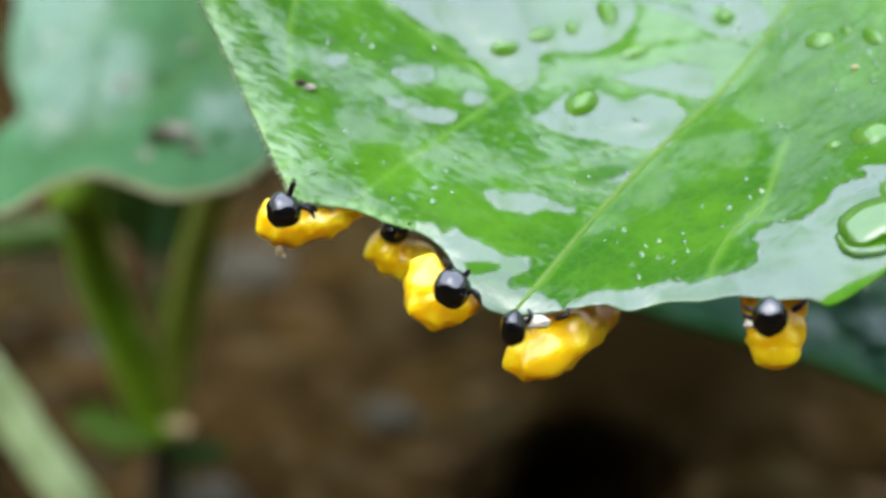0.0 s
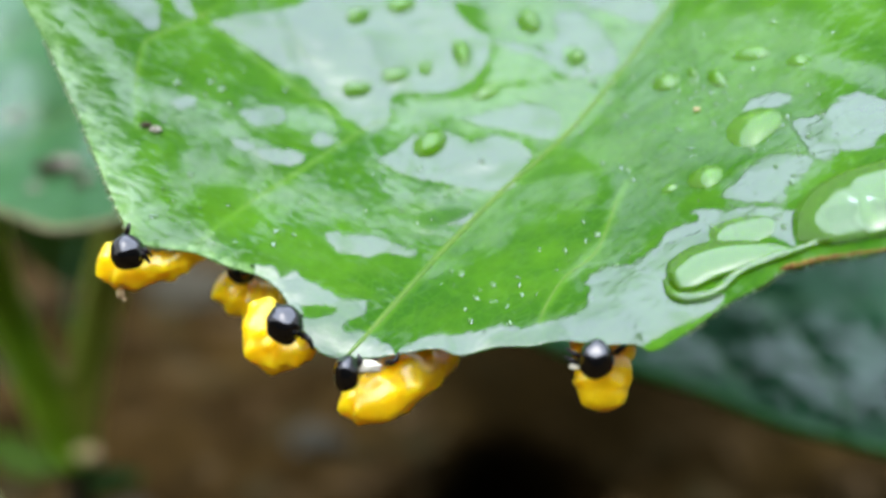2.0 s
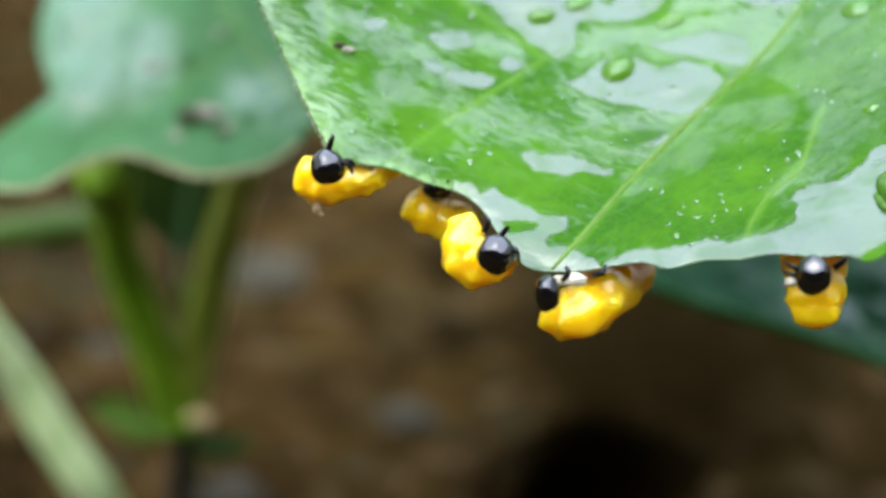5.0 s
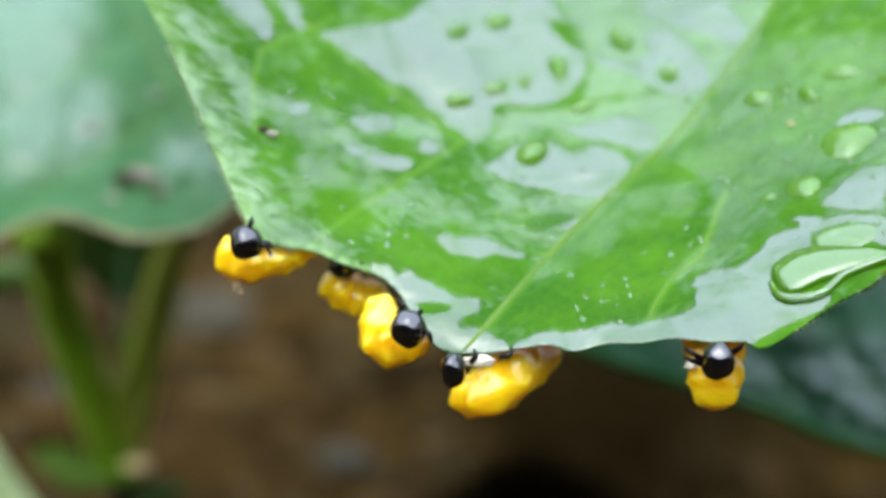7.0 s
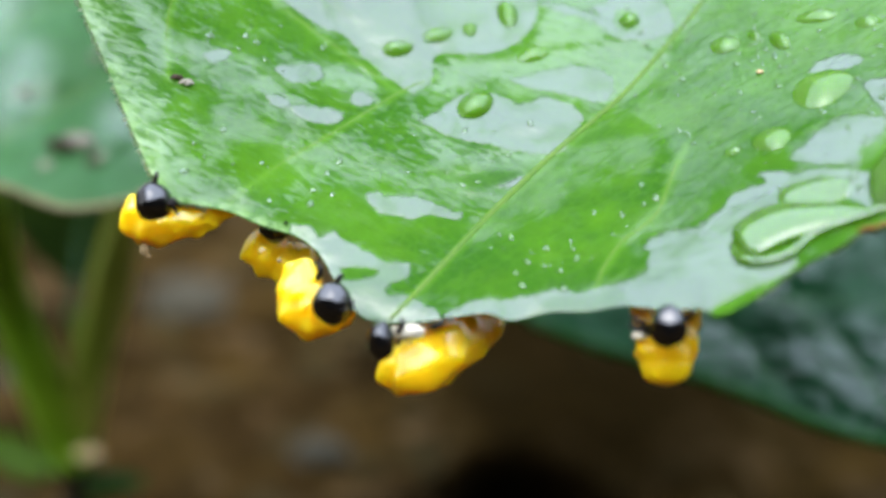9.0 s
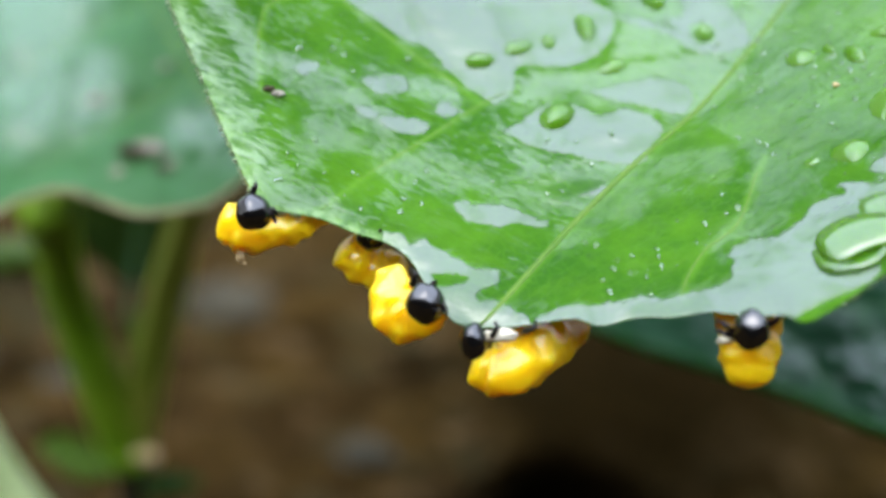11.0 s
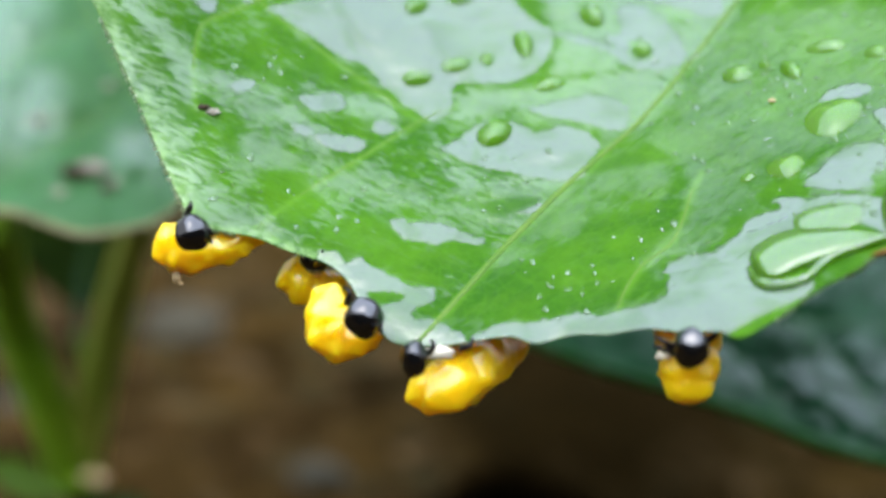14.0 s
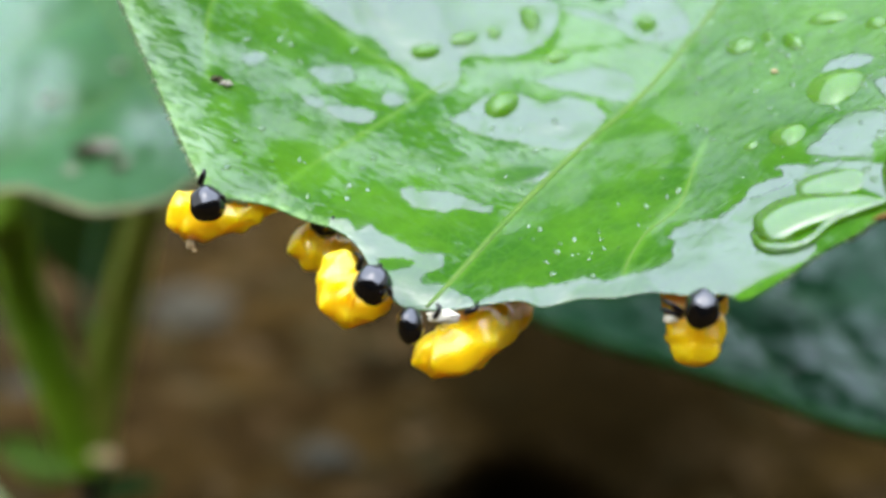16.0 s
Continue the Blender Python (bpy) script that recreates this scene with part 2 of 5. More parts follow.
def soil_material():
    m = Mat("wet_soil")
    a, b, c = m.noise(75, 5, 0.6, distortion=0.3), m.noise(260, 4), m.noise(14, 3)
    col = m.mix(m.span(a, 0.40, 0.66), (0.0070, 0.0044, 0.0014), (0.0430, 0.0255, 0.0065))
    col = m.mix(m.math('MULTIPLY', m.span(b, 0.5, 0.8), 0.6), col, (0.0607, 0.0361, 0.0142))
    col = m.mix(m.math('MULTIPLY', m.span(c, 0.45, 0.7), 0.25), col, (0.0113, 0.0085, 0.0023))
    col = m.mix(m.math('MULTIPLY', m.span(m.noise(110, 4, 0.6, distortion=0.4), 0.53, 0.66), 0.7), col, (0.0356, 0.0335, 0.0155))
    clod = m.noise(170, 3, 0.55, distortion=0.8)
    col = m.mix(m.span(clod, 0.54, 0.68, 0.0, 0.75), col, (0.0898, 0.0581, 0.0258))
    col = m.mix(m.span(clod, 0.46, 0.34, 0.0, 0.7), col, (0.0110, 0.0068, 0.0026))
    # a lighter stretch, and leaf shade painted as darker soil
    shade_tone = m.math('ADD', m.attr("shade_tone"), m.math('MULTIPLY', m.math('SUBTRACT', a, 0.5), 0.8))
    col = m.mix(m.span(shade_tone, 0.0, -0.9, 0.0, 0.3), col, (0.0554, 0.0310, 0.0093))
    col = m.mix(m.span(shade_tone, 0.0, 0.9, 0.0, 0.88), col, (0.0075, 0.0048, 0.0014))
    m.put("Base Color", col)
    m.put("Roughness", m.span(b, 0.3, 0.7, 0.6, 0.9))
    m.put("Specular IOR Level", 0.0)
    m.bump(m.math('ADD', m.math('MULTIPLY', a, 2.0), b), 0.003)
    return m.m


SOIL = soil_material()


# ---- mesh helpers ----
def mesh_object(name, verts, faces, material, parent=None, label="", smooth=True):
    me = bpy.data.meshes.new(name)
    me.from_pydata([tuple(v) for v in verts], [], faces)
    me.update()
    if smooth:
        me.shade_smooth()
    me.materials.append(material)
    ob = new(name, me)
    if parent:
        ob.parent = parent
    return tagged(ob, label)


def curve(points, count):
    """Points along a smooth line through the given ones (any dimension)."""
    p = np.array(points, float)
    p = np.vstack([2 * p[0] - p[1], p, 2 * p[-1] - p[-2]])
    n = len(p) - 3
    s = np.linspace(0, n - 1e-9, count)
    k, f = s.astype(int), (s % 1.0)[:, None]
    a, b, c, d = p[k], p[k + 1], p[k + 2], p[k + 3]
    return 0.5 * (2 * b + (c - a) * f + (2 * a - 5 * b + 4 * c - d) * f ** 2 + (3 * b - a - 3 * c + d) * f ** 3)


def tube(stations, rings=24, sides=14, shape=None):
    """Verts and faces of a round body along stations (x, y, z, radius) in metres; shape(s, a) scales the radius."""
    q = curve(stations, rings)
    p, r = q[:, :3], np.maximum(q[:, 3], 1e-5)
    t = np.gradient(p, axis=0)
    t /= np.linalg.norm(t, axis=1)[:, None]
    ref = np.array([0.0, 1.0, 0.15])
    x = np.cross(t, ref)
    x /= np.linalg.norm(x, axis=1)[:, None]
    y = np.cross(t, x)
    a = np.linspace(0, 2 * np.pi, sides, endpoint=False)
    verts = []
    for i in range(rings):
        k = np.ones(sides) if shape is None else np.array([shape(i / (rings - 1), b) for b in a])
        verts += list(p[i] + (r[i] * k)[:, None] * (np.cos(a)[:, None] * x[i] + np.sin(a)[:, None] * y[i]))
    faces = [(i * sides + j, i * sides + (j + 1) % sides, (i + 1) * sides + (j + 1) % sides, (i + 1) * sides + j)
             for i in range(rings - 1) for j in range(sides)]
    verts += [p[0], p[-1]]
    n = len(verts)
    faces += [(n - 2, (j + 1) % sides, j) for j in range(sides)]
    faces += [(n - 1, (rings - 1) * sides + j, (rings - 1) * sides + (j + 1) % sides) for j in range(sides)]
    return verts, faces


def ball(radius, sx, sy, sz, seed, rough):
    """A slightly uneven closed ellipsoid about its own middle."""
    verts, faces, n, m = [], [], 18, 28
    for i in range(n + 1):
        for j in range(m):
            th, ph = math.pi * i / n, 2 * math.pi * j / m
            p = Vector((math.sin(th) * math.cos(ph), math.sin(th) * math.sin(ph), math.cos(th)))
            k = radius * (1 + rough * noise.noise(p * 1.6 + Vector((seed, 0, 0))))
            verts.append((p.x * k * sx, p.y * k * sy, p.z * k * sz))
    for i in range(n):
        for j in range(m):
            faces.append((i * m + j, (i + 1) * m + j, (i + 1) * m + (j + 1) % m, i * m + (j + 1) % m))
    return verts, faces


def segments(lines):
    """Start, end and half-width arrays of the pieces of lines of (u, v, width)."""
    a = np.array([p for ln in lines for p in ln[:-1]], float)
    b = np.array([p for ln in lines for p in ln[1:]], float)
    return a, b


def near(u, v, lines):
    """For each place the largest of 1 - distance / width over all lines."""
    out = np.full(u.shape, -1e3)
    a, b = segments(lines)
    for p, q in zip(a, b):
        du, dv = q[0] - p[0], q[1] - p[1]
        f = np.clip(((u - p[0]) * du + (v - p[1]) * dv) / (du * du + dv * dv + 1e-9), 0, 1)
        w = p[2] + f * (q[2] - p[2])
        out = np.maximum(out, 1 - np.hypot(u - p[0] - f * du, v - p[1] - f * dv) / w)
    return out


def vein_distance(u, v, veins):
    return 1 - near(u, v, [[(x, y, 1.0) for x, y in ln] for ln in veins])


def quilted(u, v, depth, veins, relief, ripple):
    """The blade's depth: sunk along the veins, bulging and rippled between them."""
    d = depth(u, v) - relief * (1 - np.exp(-(vein_distance(u, v, veins) / 1.6) ** 2))
    if ripple:
        d = d + ripple * np.array([noise.noise((a * 0.30, b * 0.45, 1.7)) + 0.45 * noise.noise((a * 0.8, b * 1.2, 5.2)) for a, b in zip(u, v)])
    return d


def vein_part(name, line, depth, veins, relief, ripple, width, material, parent):
    """A raised vein that runs along a line on the blade and thins out."""
    q = curve(line, 46)
    u, v = q[:, 0], q[:, 1]
    d = quilted(u, v, depth, veins, relief, ripple)
    pts = [(*p, width / 1000 * (1 - 0.3 * k / 45) * min(1.0, 0.3 + k / 9) * min(1.0, 0.15 + (45 - k) / 12)) for k, p in enumerate(many(u, v, d + width * 0.86))]
    return mesh_object(name, *tube(pts, 46, 8), material, parent)


def reach(u, v, patches):
    """Millimetres inside the nearest of the patches (closed smooth outlines); negative outside, -3 at least."""
    out = np.full(u.shape, -3.0)
    for pts in patches:
        o = curve(list(pts) + [pts[0]], 3 * len(pts) + 1)
        lo, hi = o.min(0) - 3, o.max(0) + 3
        k = np.nonzero((u > lo[0]) & (u < hi[0]) & (v > lo[1]) & (v < hi[1]))[0]
        x, y = u[k], v[k]
        far, odd = np.full(x.shape, 9.0), np.zeros(x.shape, bool)
        for a, b in zip(o[:-1], o[1:]):
            e = b - a
            f = np.clip(((x - a[0]) * e[0] + (y - a[1]) * e[1]) / (e @ e + 1e-12), 0, 1)
            far = np.minimum(far, np.hypot(x - a[0] - f * e[0], y - a[1] - f * e[1]))
            odd ^= ((a[1] > y) != (b[1] > y)) & (x < e[0] * (y - a[1]) / (e[1] + (1e-12 if e[1] >= 0 else -1e-12)) + a[0])
        out[k] = np.maximum(out[k], np.where(odd, far, -far))
    return out


RIM0 = 2.0


def blade(name, outline, centre, depth, thick, veins, material, rings=90, spokes=700, relief=0.35, films=(), veils=(), sheens=(), dries=(), ripple=0.0, label="", category="leaf", curl=0.0):
    """A leaf blade with thickness: an outline (u, v) round a centre, lifted to depth(u, v), quilted between its veins."""
    o = curve(list(outline) + [outline[0]], spokes + 1)[:-1]
    c = np.array(centre)
    k = np.arange(spokes)
    tooth = 1 + 0.0016 * np.abs(np.sin(k * 0.9)) + 0.0012 * np.sin(k * 2.7 + np.sin(k * 0.31) * 3)
    s = np.linspace(0, 1, rings) ** 0.7
    uv = c + s[1:, None, None] * (o - c) * np.where(s[1:, None, None] > 0.995, tooth[None, :, None], 1.0)
    u, v = np.append(uv[..., 0].ravel(), c[0]), np.append(uv[..., 1].ravel(), c[1])
    dist = vein_distance(u, v, veins)
    ridge = np.exp(-(dist / 0.16) ** 2)
    edge = np.append(np.repeat(s[1:], spokes), 0.0)
    d = quilted(u, v, depth, veins, relief, ripple) + curl * np.clip((edge - 0.95) / 0.05, 0, 1) ** 2
    top = many(u, v, d)
    n_top = len(top)
    verts = np.vstack([top, many(u, v, d + thick * (1 - 0.75 * edge ** 12))])
    faces, m = [], spokes
    hub = n_top - 1
    for i in range(rings - 2):
        for j in range(m):
            a, b, e, f = i * m + j, i * m + (j + 1) % m, (i + 1) * m + (j + 1) % m, (i + 1) * m + j
            faces.append((a, f, e, b))
            faces.append((n_top + a, n_top + b, n_top + e, n_top + f))
    for j in range(m):
        faces.append((hub, j, (j + 1) % m))
        faces.append((n_top + hub, n_top + (j + 1) % m, n_top + j))
        a, b = (rings - 2) * m + j, (rings - 2) * m + (j + 1) % m
        faces.append((a, n_top + a, n_top + b, b))
    ob = mesh_object(name, verts, faces, material)
    mid = np.array(sorted(veins[0]))
    turn = np.where(v > np.interp(u, mid[:, 0], mid[:, 1]) + np.maximum(0, u - mid[-1, 0]), radians(-24), radians(30))
    low = np.clip((edge - 0.984) / 0.012, 0, 1) * np.clip((-1.5 - u) / 2, 0, 1) * (v < 6)
    dry = reach(u, v, dries)
    fields = {"along": (u * np.cos(turn) + v * np.sin(turn)) * 0.38, "across": (v * np.cos(turn) - u * np.sin(turn)) * 1.35, "vein": ridge,
              "rim": np.maximum(low, np.clip((edge - 0.968) / 0.02, 0, 1) * np.where(u < -9.3, 0.6, 0.0) * np.clip((v - RIM0) / 1.5, 0, 1)),
              "frost": np.clip((edge - 0.905) / 0.06, 0, 1) * np.clip((-8.5 - u) / 1.5, 0, 1) * np.clip((v - RIM0) / 1.5, 0, 1),
              "film": np.minimum(reach(u, v, films), np.where(dry > -0.6, -dry, 9.0)), "calm": 1.0 * (turn > 0), "veil": reach(u, v, veils), "sheen": reach(u, v, sheens), "dry": dry}
    for key, val in fields.items():
        at_ = ob.data.attributes.new(key, 'FLOAT', 'POINT')
        at_.data.foreach_set("value", np.concatenate([np.clip(val, -60, 200)] * 2).astype(np.float32))
    return tagged(ob, label, category)


# ---- ground: one sheet of wet soil with a hollow ----
HOLLOW = Vector((0.0092, 0.0655, 0.0000))


def ground():
    def axis(c, fine, n):
        inner = np.linspace(-fine, fine, n)
        outer = fine * np.geomspace(1.08, 2500, 40)
        return c + np.concatenate([-outer[::-1], inner, outer])
    xs, ys = axis(0.0, 0.20, 190), axis(0.14, 0.20, 190)
    X, Y = np.meshgrid(xs, ys)
    flat = np.stack([X.ravel(), Y.ravel()], -1)
    z = np.array([0.004 * noise.noise((x * 28, y * 28, 0.3)) + 0.0022 * noise.noise((x * 90, y * 90, 4.0)) + 0.0010 * noise.noise((x * 240, y * 240, 8.0))
                  if abs(x) < 0.5 and abs(y - 0.14) < 0.5 else 0.0 for x, y in flat])
    # the hollow leans away under its far rim
    rx, ry = 0.0104, 0.0195
    rr = np.hypot((flat[:, 0] - HOLLOW.x) / rx, (flat[:, 1] - HOLLOW.y) / ry)
    sink = np.clip((1.10 - rr) / 0.15, 0, 1)
    sink = sink * sink * (3 - 2 * sink)
    verts = np.stack([flat[:, 0], flat[:, 1] + 0.018 * sink, z - 0.0150 * sink], -1)
    w = len(xs)
    faces = [(j * w + i, j * w + i + 1, (j + 1) * w + i + 1, (j + 1) * w + i) for j in range(len(ys) - 1) for i in range(w - 1)]
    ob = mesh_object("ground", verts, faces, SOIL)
    # centres of the lighter stretch and the leaf shade painted into the soil
    dry, damp_or_shade = Vector((-0.0161, 0.0876, 0.0000)), Vector((0.0168, 0.1045, 0.0000))
    shade_tone = 1.55 * np.exp(-((flat[:, 0] - damp_or_shade.x) ** 2 + ((flat[:, 1] - damp_or_shade.y) * 0.7) ** 2) / 0.021 ** 2) - np.exp(-((flat[:, 0] - dry.x) ** 2 + ((flat[:, 1] - dry.y) * 0.7) ** 2) / 0.024 ** 2)
    ob.data.attributes.new("shade_tone", 'FLOAT', 'POINT').data.foreach_set("value", shade_tone.astype(np.float32))
    tagged(ob, "dark brown wet soil with clods and a hollow", "soil", kind="structure")


ground()


def sky_blocker():
    """Unseen dark block added behind the camera to darken reflections, with a rounded top."""
    bm = bmesh.new()
    prof = [(-0.70, -0.01), (-0.70, 0.37)] + [(-0.60 + 0.10 * math.cos(a), 0.37 + 0.05 * math.sin(a)) for a in np.linspace(math.pi, 0, 9)] + [(-0.50, -0.01)]
    ends = [[bm.verts.new((x, y, z)) for y, z in prof] for x in (-2.5, 2.5)]
    n = len(prof)
    for k in range(n - 1):
        bm.faces.new((ends[0][k], ends[0][k + 1], ends[1][k + 1], ends[1][k]))
    bm.faces.new(ends[0][::-1])
    bm.faces.new(ends[1])
    bmesh.ops.recalc_face_normals(bm, faces=bm.faces)
    me = bpy.data.meshes.new("unseen_blocker")
    bm.to_mesh(me)
    me.materials.append(BLOCKER)
    tagged(new("unseen_blocker", me), "unseen dark block with a rounded top behind the camera", "wall", kind="structure")


sky_blocker()


# ---- the leaf the larvae feed on ----
def lift(u, v):
    w = np.where(np.abs(u) < 22, u * u, 484 + 20 * (np.abs(u) - 22))
    return 0.9042 + -0.0212 * u + 0.8671 * v + -0.01896 * w + 0.01626 * np.clip(u, -22, 22) * np.clip(v, -5, 16) + -0.00582 * np.clip(v, -5, 16) ** 2


OUTLINE = [(-14.63, 11.30), (-13.49, 8.87), (-12.31, 6.31), (-11.22, 4.07), (-10.39, 2.49), (-9.85, 1.65), (-8.67, 1.36), (-7.21, 1.08), (-5.72, 0.49), (-4.17, -0.01), (-3.18, -0.74),
           (-2.42, -1.85), (-1.52, -3.11), (-0.63, -3.56), (1.00, -3.60), (2.47, -3.38), (3.97, -3.19), (4.97, -3.46), (6.63, -3.11), (8.00, -3.07), (9.48, -2.82), (10.94, -2.94),
           (12.30, -2.90), (13.05, -3.12), (14.41, -2.40), (16.20, -1.21), (17.78, -0.38), (18.56, 0.14), (20.35, 0.61), (22.78, 1.09),
           (32.5, 3.8), (40.0, 14.0), (44.0, 30.0), (40.0, 48.0), (26.0, 62.0), (8.0, 66.0), (-8.0, 57.0), (-18.0, 42.0), (-20.5, 28.0), (-18.0, 18.0)]
VEINS = [
    [(-0.04, -3.50), (1.14, -2.35), (3.87, 0.60), (7.05, 3.73), (10.34, 6.57), (13.25, 9.87), (16.56, 14.03), (19.45, 18.30), (23.17, 25.36), (24.0, 46.0)],
    [(1.81, 7.74), (0.06, 6.86), (-2.77, 4.88), (-5.20, 3.22), (-7.24, 1.49)],
    [(-6.87, 13.75), (-8.52, 12.60), (-10.37, 11.46), (-10.61, 9.26), (-10.31, 7.16)],
    [(0.06, 6.86), (-2.89, 9.07), (-5.58, 11.04), (-8.27, 13.28), (-10.36, 15.34)],
    [(8.46, -2.16), (8.80, -1.39), (9.68, -0.21), (11.22, 1.00), (12.30, 3.22), (12.81, 4.08)],
]


# ---- how the rain lies on the blade: films that mirror the sky, thin wetness, and bare green ----
FILMS, VEILS, SHEENS, BARE = [], [], [], []


def wet(*outline):
    FILMS.append(outline)


def veil(*outline):
    VEILS.append(outline)


def sheen(*outline):
    SHEENS.append(outline)


def dry(*outline):
    BARE.append(outline)


# over the chewed tip
wet((-4.49, 0.58), (-3.51, 0.39), (-3.12, -0.03), (-2.48, 0.41), (-2.22, -0.02), (-1.03, -0.71), (-0.17, -1.02), (0.72, -1.18), (0.58, -1.84), (-0.27, -2.18), (-0.08, -2.46), (0.73, -2.50), (1.39, -2.90), (2.05, -3.19), (1.97, -3.88), (-1.41, -3.92), (-2.28, -2.65), (-3.43, -1.10), (-4.45, -0.12))
# along the lower margin
wet((2.14, -3.30), (2.56, -3.00), (3.50, -2.71), (5.14, -2.46), (6.53, -2.21), (8.10, -2.24), (9.70, -1.83), (10.63, -1.36), (11.11, -0.76), (12.05, -0.53), (12.80, -1.69), (12.49, -2.82), (12.21, -3.26), (9.50, -3.31), (5.06, -3.83), (2.31, -3.87))
# the broad end of the margin film
wet((10.50, -0.40), (10.84, 0.08), (11.54, 0.32), (12.43, 0.44), (13.40, 1.05), (14.15, 1.66), (14.89, 2.15), (15.57, 2.38), (15.32, 2.70), (15.90, 2.94), (16.91, 2.80), (16.65, 2.10), (16.24, 1.49), (15.19, 1.04), (14.46, 0.54), (13.98, -0.11), (14.12, -0.70), (14.64, -1.09), (15.57, -0.91), (15.86, -0.91), (15.05, -1.50), (13.92, -1.69), (13.21, -2.25), (12.57, -2.37), (10.80, -1.71))
# streak over the tip
wet((-1.27, 1.92), (-0.72, 2.09), (-0.29, 1.83), (0.91, 1.79), (1.66, 1.56), (2.20, 1.30), (3.02, 1.18), (3.03, 0.82), (2.64, 0.69), (1.90, 0.94), (0.91, 0.88), (-0.08, 0.87), (-0.78, 1.20))
# sliver beside the midrib
wet((4.43, 2.58), (5.43, 2.79), (5.79, 2.60), (5.16, 2.31), (4.54, 2.36))
# pool below the fork, round the large drop
wet((1.11, 5.43), (1.68, 5.87), (2.48, 6.37), (3.01, 6.82), (4.60, 6.91), (5.63, 6.46), (6.94, 6.60), (7.94, 6.29), (8.56, 5.56), (8.02, 4.86), (7.45, 3.97), (6.49, 3.84), (4.49, 4.19), (2.97, 4.57), (2.14, 4.88))
# pool against the midrib
wet((7.17, 8.06), (8.63, 8.31), (9.63, 7.95), (10.11, 7.13), (9.59, 6.32), (8.72, 6.42), (7.73, 6.82), (6.70, 7.02), (5.29, 7.53), (6.23, 7.89))
# great pool above the fork
wet((-7.65, 12.51), (-6.96, 12.95), (-4.66, 13.43), (-2.89, 13.95), (-1.08, 15.54), (4.50, 15.78), (5.65, 14.22), (6.64, 13.19), (6.85, 11.53), (6.43, 10.25), (5.34, 9.33), (4.15, 8.88), (1.87, 8.87), (1.64, 7.68), (0.90, 6.99), (0.04, 7.24), (-1.10, 8.15), (-2.41, 9.61), (-4.02, 10.43), (-4.90, 11.04), (-6.36, 11.94))
# pool by the upper midrib
wet((6.67, 11.60), (8.10, 11.11), (9.49, 10.55), (10.26, 9.76), (11.63, 9.59), (12.93, 10.03), (12.98, 11.31), (12.33, 12.66), (10.97, 13.39), (10.06, 13.09), (10.12, 11.76), (8.73, 11.55), (7.31, 12.11))
# pool at the top
wet((10.02, 15.50), (13.59, 15.49), (15.07, 14.01), (15.22, 12.89), (14.26, 12.39), (12.96, 13.13), (11.59, 13.63), (10.18, 14.17))
# long pane in the fold
wet((-13.06, 14.93), (-11.22, 15.10), (-10.15, 13.78), (-9.70, 12.87), (-9.96, 12.06), (-10.54, 12.33), (-11.43, 13.07), (-12.26, 13.78))
# narrow pane in the fold
wet((-9.86, 15.22), (-8.97, 15.29), (-8.34, 13.58), (-8.06, 12.78), (-8.71, 12.93), (-9.29, 13.68))
# fleck in the fold
wet((-5.90, 8.17), (-4.94, 8.08), (-3.91, 8.31), (-3.44, 7.77), (-3.60, 7.36), (-4.64, 7.25), (-5.30, 7.51))
# bright fleck beside the vein
wet((-4.88, 6.15), (-3.80, 6.08), (-2.71, 5.89), (-2.44, 5.56), (-2.86, 5.24), (-3.76, 5.21), (-4.28, 5.42), (-4.70, 5.71))
# fleck near the fork
wet((-2.06, 6.86), (-1.49, 6.88), (-1.13, 6.40), (-1.57, 6.21), (-2.18, 6.34))
# fleck above the crumb
wet((-8.83, 8.43), (-8.31, 8.81), (-7.75, 8.68), (-7.87, 8.27), (-8.49, 7.99))
# fleck on the fold edge
wet((-5.87, 6.51), (-5.24, 6.54), (-4.78, 6.13), (-5.20, 5.91), (-5.72, 6.14))
# corner of the chewed edge
veil((-9.56, 2.50), (-8.72, 2.32), (-7.48, 1.72), (-6.48, 1.20), (-7.43, 1.18), (-8.86, 1.30), (-9.75, 1.83))
# crescent on the far half
wet((17.72, 6.60), (18.29, 7.49), (19.06, 8.01), (20.29, 8.25), (20.42, 7.77), (19.45, 7.39), (18.66, 7.22), (18.07, 6.52))
# pool on the far half
wet((20.14, 6.81), (21.63, 7.13), (22.43, 6.37), (22.07, 5.57), (21.01, 4.87), (20.42, 5.57))
# pool above the beads
wet((16.56, 3.28), (17.66, 4.28), (18.69, 5.14), (19.76, 5.34), (20.66, 5.01), (20.06, 4.25), (19.35, 3.77), (19.06, 3.12), (17.98, 3.06))
# pool at the far end
wet((22.25, 7.82), (23.39, 8.05), (24.15, 7.15), (23.99, 6.66), (23.10, 7.15))
# rolled margin
sheen((-14.52, 10.52), (-13.51, 10.66), (-12.44, 9.10), (-11.61, 7.79), (-11.13, 6.46), (-9.92, 4.91), (-8.82, 3.37), (-7.78, 2.49), (-5.92, 1.89), (-5.23, 0.75), (-6.92, 0.79), (-9.30, 1.03), (-10.38, 2.52), (-11.27, 4.43), (-12.25, 6.10), (-13.21, 7.64))
# across the blade under the fork
sheen((-5.69, 3.75), (-3.72, 4.46), (-2.46, 4.80), (-1.15, 4.00), (0.40, 3.28), (1.54, 2.94), (-0.61, 2.46), (-2.39, 2.94), (-4.15, 3.04))
# under the pool
sheen((0.77, 5.92), (1.94, 4.68), (4.49, 4.05), (7.49, 3.89), (6.90, 2.54), (5.37, 1.70), (4.37, 1.31), (2.16, 1.69), (0.15, 2.34), (1.67, 3.08))
